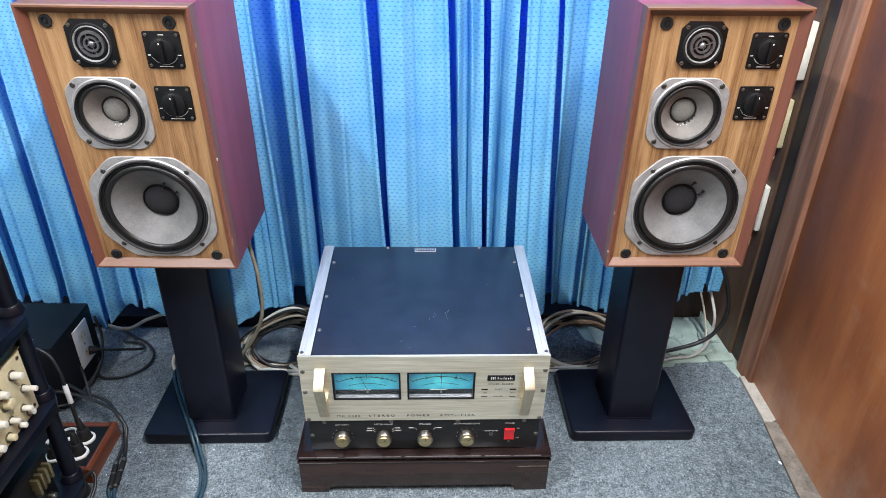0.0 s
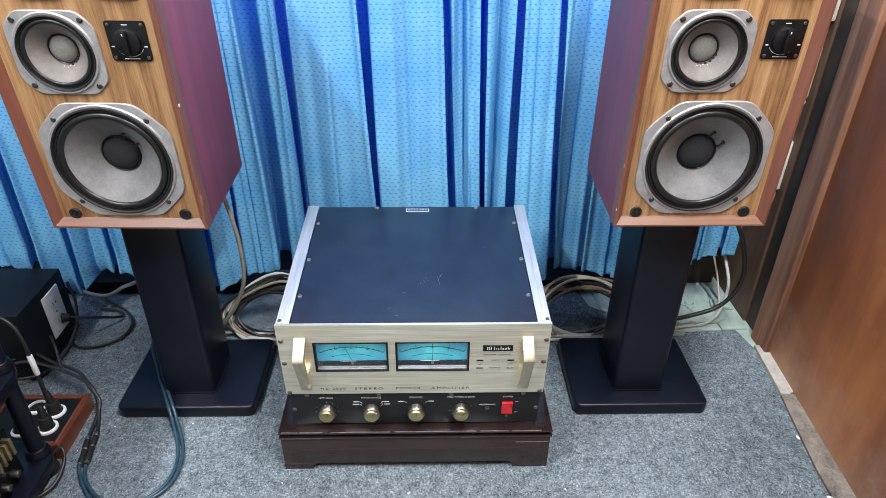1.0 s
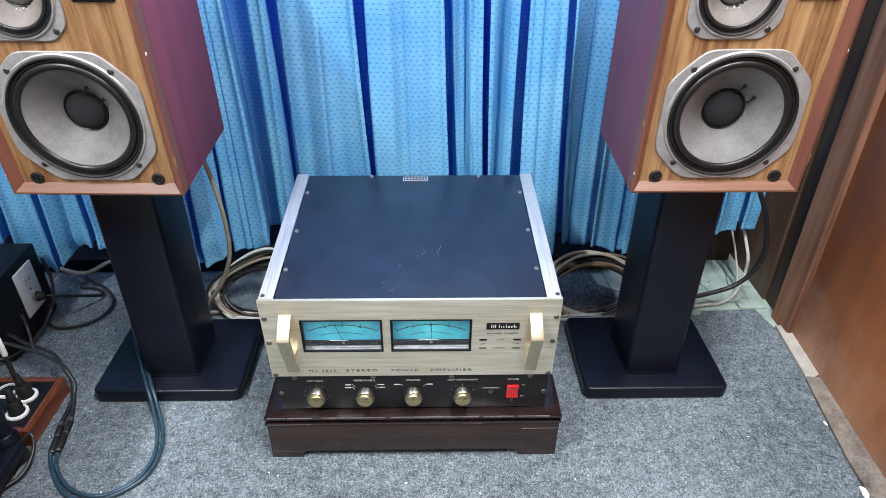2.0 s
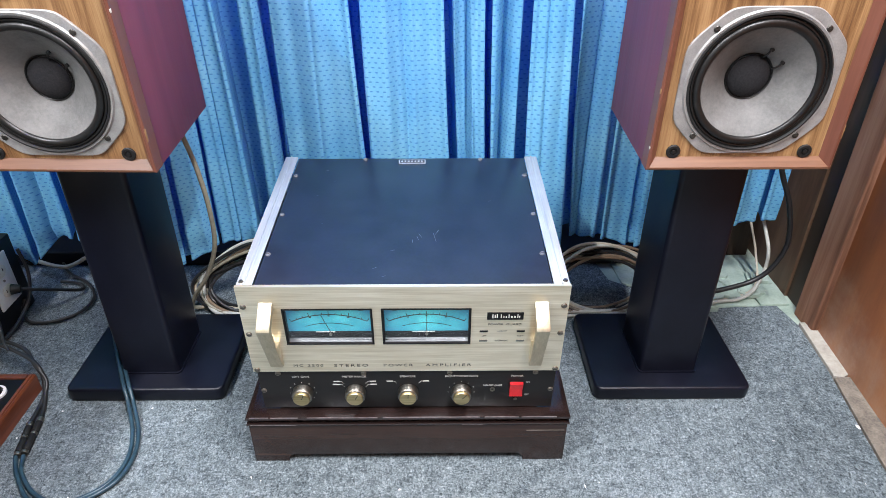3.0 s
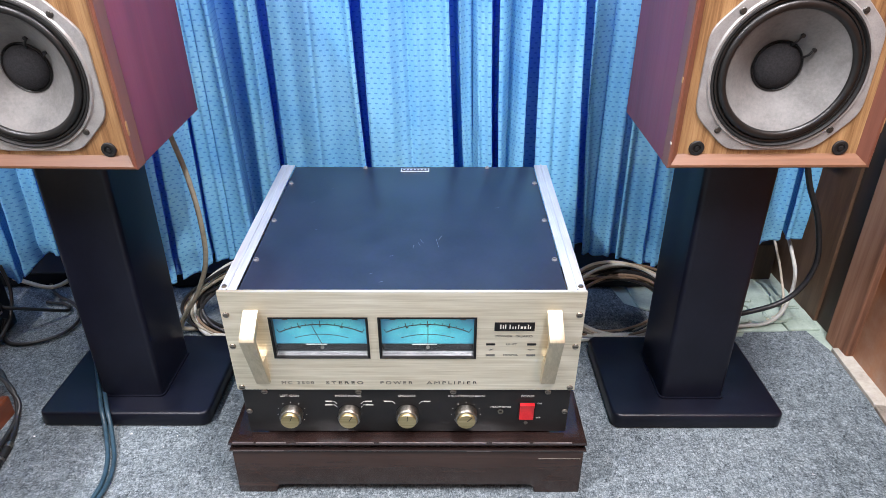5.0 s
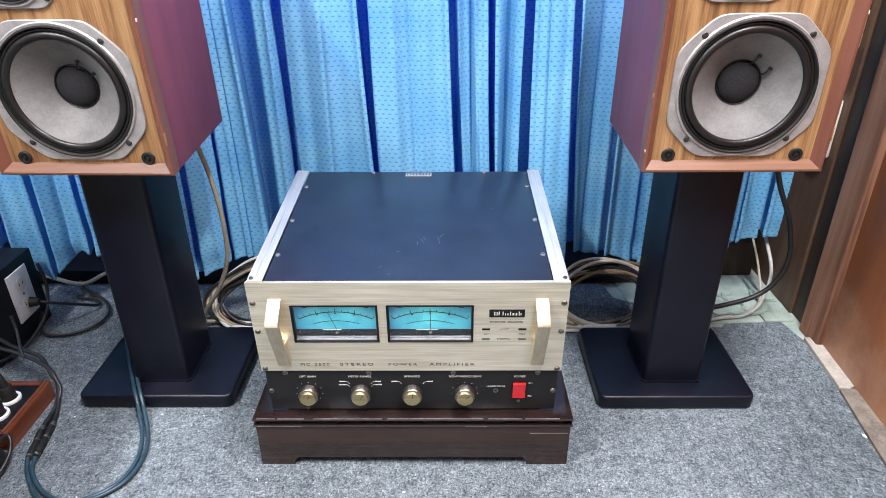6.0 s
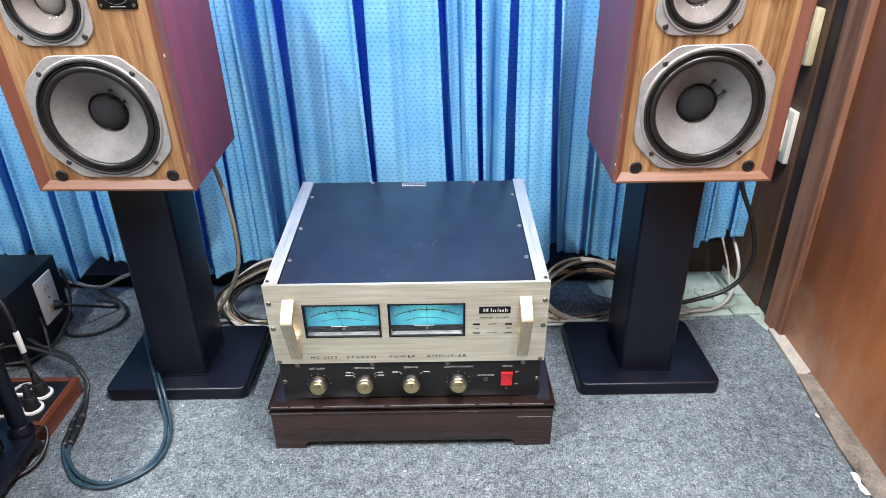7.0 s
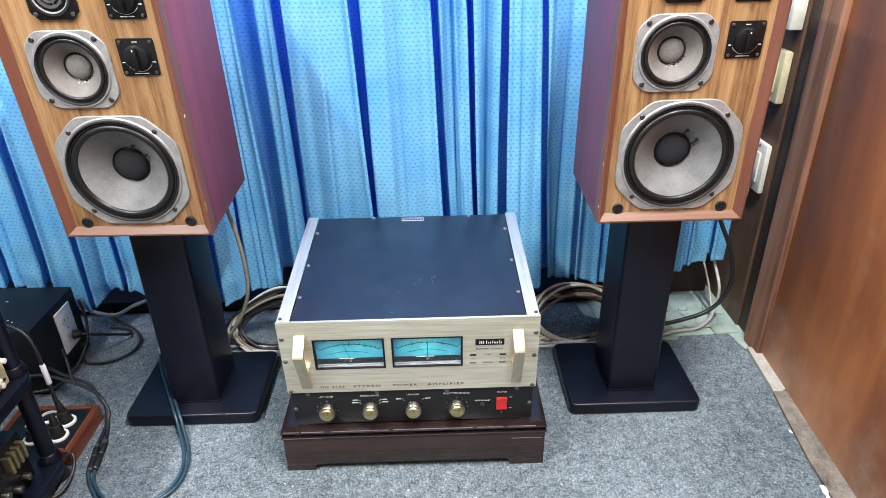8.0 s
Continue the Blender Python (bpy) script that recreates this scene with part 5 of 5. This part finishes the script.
cable("thin_lead", [(-0.97, 1.68, 0.03), (-0.86, 1.64, 0.03), (-0.80, 1.66, 0.05), (-0.72, 1.67, 0.07), (-0.62, 1.66, 0.075)], 0.005, "beige", "beige flex under the curtain hem")
tag = tagged(link_mesh("cable_tag", cylinder((-0.7835, 1.203, 0.142), (-0.7865, 1.206, 0.19), 0.0056, 14, None, 0.001), WHITE, None, "", True), "white sleeve marker on a thin black lead", "cable tag")


# ---- metal box with an outlet plate ----
def mains_box():
    b = thing("mains_box", pose(-0.980, 1.434, 0), "black enamelled steel mains box on the carpet", "power box")
    part("case", box(-0.10, 0.098, -0.098, 0.099, 0.006, 0.19, 0.003), BOX_BLACK, b)
    for sx in (-0.08, 0.08):
        for sy in (-0.08, 0.08):
            part("foot", cylinder((sx, sy, 0), (sx, sy, 0.0062), 0.01, 14), RUBBER, b)
    pl = part("outlet_plate", box(0.0981, 0.1025, -0.0075, 0.0625, 0.054, 0.169, 0.0015), WHITE, b, "white wall-type outlet plate")
    for z in (0.136, 0.088):
        rim = prism([(0.0275 + 0.0165 * math.cos(t * math.tau / 24), z + 0.0145 * math.sin(t * math.tau / 24)) for t in range(24)], "x", 0.1024, 0.1042, 0.0005)
        so = part("socket", rim, IVORY, pl)
        for dy in (-0.006, 0.006):
            part("slot", box(0.1041, 0.1045, 0.0275 + dy - 0.001, 0.0275 + dy + 0.001, z - 0.003, z + 0.005), INK, so, "", False)
    part("plate_screw", cylinder((0.1024, 0.0275, 0.112), (0.1038, 0.0275, 0.112), 0.003, 12), STEEL, pl)
    pg = part("plug", cylinder((0.1043, 0.033, 0.086), (0.122, 0.04, 0.083), 0.0125, 18, 0.0085, 0.002), RUBBER, b, "black mains plug")
    for x, y, w in ((-0.03, 0.03, 0.004), (0.02, -0.055, 0.003), (0.035, -0.062, 0.0025), (-0.01, -0.05, 0.002)):
        part("paint_chip", box(x, x + w * 1.6, y, y + w, 0.19, 0.1903), WHITE, b, "", False)
    return b


mains_box()


# ---- wooden socket box ----
def socket_box():
    s = thing("socket_box", pose(-0.816, 1.178, 0), "low varnished wooden box with three mains sockets", "socket box")
    w, d, h = 0.091, 0.073, 0.040
    for x0, x1 in ((-w, -w + 0.014), (w - 0.014, w)):
        o = [(x0, 0), (x1, 0), (x1, h - 0.003), (x1 - 0.002, h), (x0 + 0.002, h), (x0, h - 0.003)]
        part("side_board", prism(o, "y", -d, d), STRIPWOOD, s, "", False)
    for y0, y1 in ((-d, -d + 0.012), (d - 0.012, d)):
        part("end_board", box(-w + 0.0142, w - 0.0142, y0, y1, 0, h, 0.0015), STRIPWOOD, s)
    for x in (-w + 0.0045, w - 0.0095):
        part("bead", box(x, x + 0.005, -d + 0.002, d - 0.002, h - 0.0002, h + 0.0022, 0.001), STRIPWOOD, s)
    part("top_plate", box(-w + 0.0143, w - 0.0143, -d + 0.0122, d - 0.0122, 0.004, h - 0.003), PANEL_BLACK, s, "black socket plate", False)
    z = h - 0.003
    for i, (x, y) in enumerate(((0.041, 0.021), (0.046, -0.024), (-0.004, -0.03), (-0.005, 0.035))):
        r = bmesh.new()
        prof = [(0.0205, 0.0), (0.0205, 0.004), (0.0185, 0.0055), (0.0155, 0.0055), (0.0155, 0.001)]
        prev = None
        rings = [[r.verts.new((x + q * math.cos(k * math.tau / 32), y + q * math.sin(k * math.tau / 32), z + zz)) for k in range(32)] for q, zz in prof]
        for p, q in zip(rings, rings[1:]):
            for k in range(32):
                r.faces.new((p[k], p[(k + 1) % 32], q[(k + 1) % 32], q[k]))
        bmesh.ops.recalc_face_normals(r, faces=r.faces)
        so = part("socket", r, WHITE, s, "white socket ring")
        if i < 3:
            lean = ((-0.006, 0.004), (-0.004, 0.006), (0.004, 0.004))[i]
            b = cylinder((x, y, z + 0.001), (x + lean[0] * 0.6, y + lean[1] * 0.6, z + 0.03), 0.0145, 20, 0.0125, 0.003)
            cylinder((x + lean[0] * 0.6, y + lean[1] * 0.6, z + 0.029), (x + lean[0] * 1.6, y + lean[1] * 1.6, z + 0.055), 0.009, 16, 0.0055, 0.001, b)
            part("plug", b, RUBBER, so, "black mains plug")
    part("switch", box(-0.042, -0.026, 0.004, 0.016, z, z + 0.006, 0.0012), WHITE, s)
    return s


socket_box()


# ---- equipment rack ----
def rack():
    k = thing("equipment_rack", pose(-0.745, 1.095, 0), "black open rack with thick shelves and tube posts", "rack")
    # the shelf at 0.782 is unseen, added to shade the carpet behind
    for z in (0.052, 0.272, 0.472, 0.782):
        o = [(0.032, -0.45), (0.032, -0.035), (0.012, 0.0), (-0.03, 0.012), (-0.30, 0.012), (-0.30, -0.45)]
        sh = part("shelf", prism(o, "z", z - 0.026, z, 0.004), STAND_BLACK, k, "thick black shelf")
    for x, y in ((0.0, -0.02), (-0.27, -0.02), (0.0, -0.43), (-0.27, -0.43)):
        for a, b in ((0.022, 0.0275), (0.0525, 0.2455), (0.2725, 0.4455), (0.4725, 0.756)):
            if b - a > 0.01:
                part("post", cylinder((x, y, a), (x, y, b), 0.0155, 20), STAND_BLACK, k)
                part("collar", cylinder((x, y, a), (x, y, a + 0.018), 0.024, 20, 0.0175, 0.002), STAND_BLACK, k)
        part("foot", cylinder((x, y, 0.0), (x, y, 0.0262), 0.026, 22, 0.02, 0.003), RUBBER, k)
    return k


rack()


def mixer():
    m = thing("control_unit", pose(-0.735, 1.045, 0.272), "cream enamelled control unit with many ivory knobs on the rack", "audio mixer")
    part("case", box(-0.22, 0.0, -0.36, 0.0, 0.004, 0.142, 0.002), CREAM, m, "cream enamelled case")
    part("top_edge", box(-0.22, 0.003, -0.36, 0.001, 0.1422, 0.1455, 0.001), BRASS, m, "worn gold top edge")
    r = random.Random(21)
    spots = [(-0.039, 0.110, 0.0075, 0.020), (-0.024, 0.068, 0.006, 0.026), (-0.083, 0.103, 0.0075, 0.018), (-0.075, 0.077, 0.011, 0.014), (-0.041, 0.036, 0.006, 0.018), (-0.116, 0.067, 0.0075, 0.022), (-0.078, 0.040, 0.006, 0.016), (-0.097, 0.019, 0.007, 0.014), (-0.136, 0.031, 0.0075, 0.020), (-0.03, 0.018, 0.006, 0.012), (-0.061, 0.014, 0.006, 0.012), (-0.125, 0.105, 0.0075, 0.018), (-0.15, 0.08, 0.0075, 0.018), (-0.17, 0.05, 0.008, 0.018), (-0.19, 0.1, 0.008, 0.018), (-0.215, 0.07, 0.008, 0.018), (-0.235, 0.03, 0.008, 0.018), (-0.25, 0.1, 0.008, 0.018)]
    for i, (y, z, q, ln) in enumerate(spots):
        kb = part("knob", cylinder((0.0002, y, z), (ln, y, z), q, 16, q * 0.85, 0.0012), IVORY if i % 4 != 3 else CREAM, m, "ivory knob")
        part("washer", cylinder((0.0, y, z), (0.002, y, z), q * 1.35, 16), KNURL, kb)
    for y in (-0.012, -0.345):
        for z in (0.018, 0.128):
            part("screw", cylinder((0.0, y, z), (0.0016, y, z), 0.0035, 12), STEEL, m)
    return m


mixer()


def lower_unit():
    m = thing("rack_amplifier", pose(-0.748, 1.03, 0.052), "black unit with gold terminals on the rack's bottom shelf", "amplifier")
    part("case", box(-0.22, 0.0, -0.34, 0.0, 0.004, 0.12, 0.002), PANEL_BLACK, m)
    for i in range(4):
        y = -0.018 - i * 0.014
        t = part("terminal", box(0.0002, 0.016, y - 0.0035, y + 0.0035, 0.07, 0.108, 0.001), BRASS, m, "gold-plated terminal")
    for y, z in ((-0.03, 0.03), (-0.06, 0.028), (-0.09, 0.045)):
        kb = part("knob", cylinder((0.0002, y, z), (0.015, y, z), 0.008, 16, 0.007, 0.001), KNURL, m)
    return m


lower_unit()


# ---- wall switches beside the jamb ----
def wall_switch(y0, y1, z0, z1, deep, mat, label):
    s = thing("wall_switch", pose(0.0, 0.0, 0.0), label, "switch", "switches on the wall")
    part("plate", box(FACE - deep, FACE - 0.0004, y0, y1, z0, z1, min(0.004, deep * 0.4)), mat, s)
    c = (y0 + y1) / 2
    rk = part("rocker", box(FACE - deep - 0.004, FACE - deep + 0.001, c - 0.014, c + 0.014, z0 + (z1 - z0) * 0.2, z1 - (z1 - z0) * 0.2, 0.0015), mat, s)
    for z in (z0 + 0.008, z1 - 0.008):
        part("screw", cylinder((FACE - deep - 0.001, c, z), (FACE - deep + 0.001, c, z), 0.003, 12), STEEL, s)
    return s


FACE = 0.878
wall_switch(1.562, 1.632, 0.775, 0.905, 0.032, IVORY, "boxy ivory surface-mounted switch on the brown wall")
wall_switch(1.575, 1.645, 0.606, 0.726, 0.02, CREAM, "flat yellowed cream switch plate on the brown wall")
wall_switch(1.575, 1.645, 0.378, 0.503, 0.014, IVORY, "white outlet plate on the brown wall")

# ---- bare corner: broken tiles and rubble at the carpet's rear edge ----
for i, pts in enumerate(([(0.665, 1.512), (0.80, 1.516), (0.795, 1.60), (0.72, 1.63), (0.66, 1.60)], [(0.803, 1.518), (0.872, 1.52), (0.874, 1.60), (0.80, 1.602)],
                         [(0.66, 1.605), (0.718, 1.635), (0.73, 1.72), (0.66, 1.72)], [(0.725, 1.634), (0.795, 1.606), (0.868, 1.606), (0.87, 1.715), (0.737, 1.715)], [(0.50, 1.607), (0.55, 1.58), (0.655, 1.55), (0.655, 1.72), (0.49, 1.72)])):
    t = link_mesh("floor_tile", prism(pts, "z", -0.0078, -0.003 + 0.0012 * (i % 3), 0.0012), TILE, bpy.data.objects["floor"], "", False)
rub = random.Random(9)
for k in range(9):
    x, y, size = rub.uniform(0.69, 0.85), rub.uniform(1.55, 1.68), rub.uniform(0.016, 0.042)
    pts = [(size * rub.uniform(0.7, 1.1) * math.cos(6.28 * q / 6), size * rub.uniform(0.5, 0.85) * math.sin(6.28 * q / 6)) for q in range(6)]
    ob = link_mesh("rubble", prism(pts, "z", 0, rub.uniform(0.004, 0.009), 0.0006, 1), TILE, None)
    ob.matrix_world = pose(x, y, -0.0015, rub.uniform(-4, 4), rub.uniform(-4, 4), rub.uniform(0, 360))
    tagged(ob, "broken shard of pale green tile on the bare floor", "rubble", "rubble in the corner")
b = box(0.66, 0.86, 1.74, 1.9, -0.0078, 0.09, 0.004)
# black strip added where only shade lies under the hem
structure("baseboard", box(-2.04, 0.655, 1.69, 1.915, 0.001, 0.04, 0.003), BOX_BLACK, "black strip painting the shade behind the curtain hem", "baseboard")
structure("wall_kerb", b, DARKWOOD, "dark timber plate along the rear wall", "skirting")

# flecks of lint trodden into the carpet
lint = random.Random(12)
fl = bmesh.new()
for k in range(70):
    x, y, s, a = lint.uniform(-0.75, 0.8), lint.uniform(0.55, 1.25), lint.uniform(0.0012, 0.004), lint.uniform(0, 3.1)
    c, d = math.cos(a) * s, math.sin(a) * s
    vs = [fl.verts.new((x + c, y + d, 0.0012)), fl.verts.new((x - d * 0.4, y + c * 0.4, 0.0026)), fl.verts.new((x - c, y - d, 0.0012)), fl.verts.new((x + d * 0.4, y - c * 0.4, 0.001))]
    fl.faces.new(vs)
tagged(link_mesh("carpet_lint", fl, WHITE, None), "tiny pale flecks of lint on the carpet", "lint", "", "stuff")

# chips of white filler along the carpet's edge
chips = random.Random(33)
for k in range(9):
    y = chips.uniform(0.62, 1.2)
    x = between(y, [(0.0, 0.80), (0.9, 0.8065), (1.06, 0.8155), (1.2, 0.8325)]) - chips.uniform(0.0, 0.008)
    size = chips.uniform(0.003, 0.009)
    pts = [(size * chips.uniform(0.6, 1.1) * math.cos(6.28 * q / 6), 1.8 * size * chips.uniform(0.6, 1.1) * math.sin(6.28 * q / 6)) for q in range(6)]
    ob = link_mesh("filler_chip", prism(pts, "z", 0, 0.0022, 0.0004, 1), WHITE, None)
    ob.matrix_world = pose(x, y, 0.0006, 0, 0, chips.uniform(-30, 30))
    tagged(ob, "small chip of white filler at the carpet's edge", "chip", "chips along the carpet's edge")
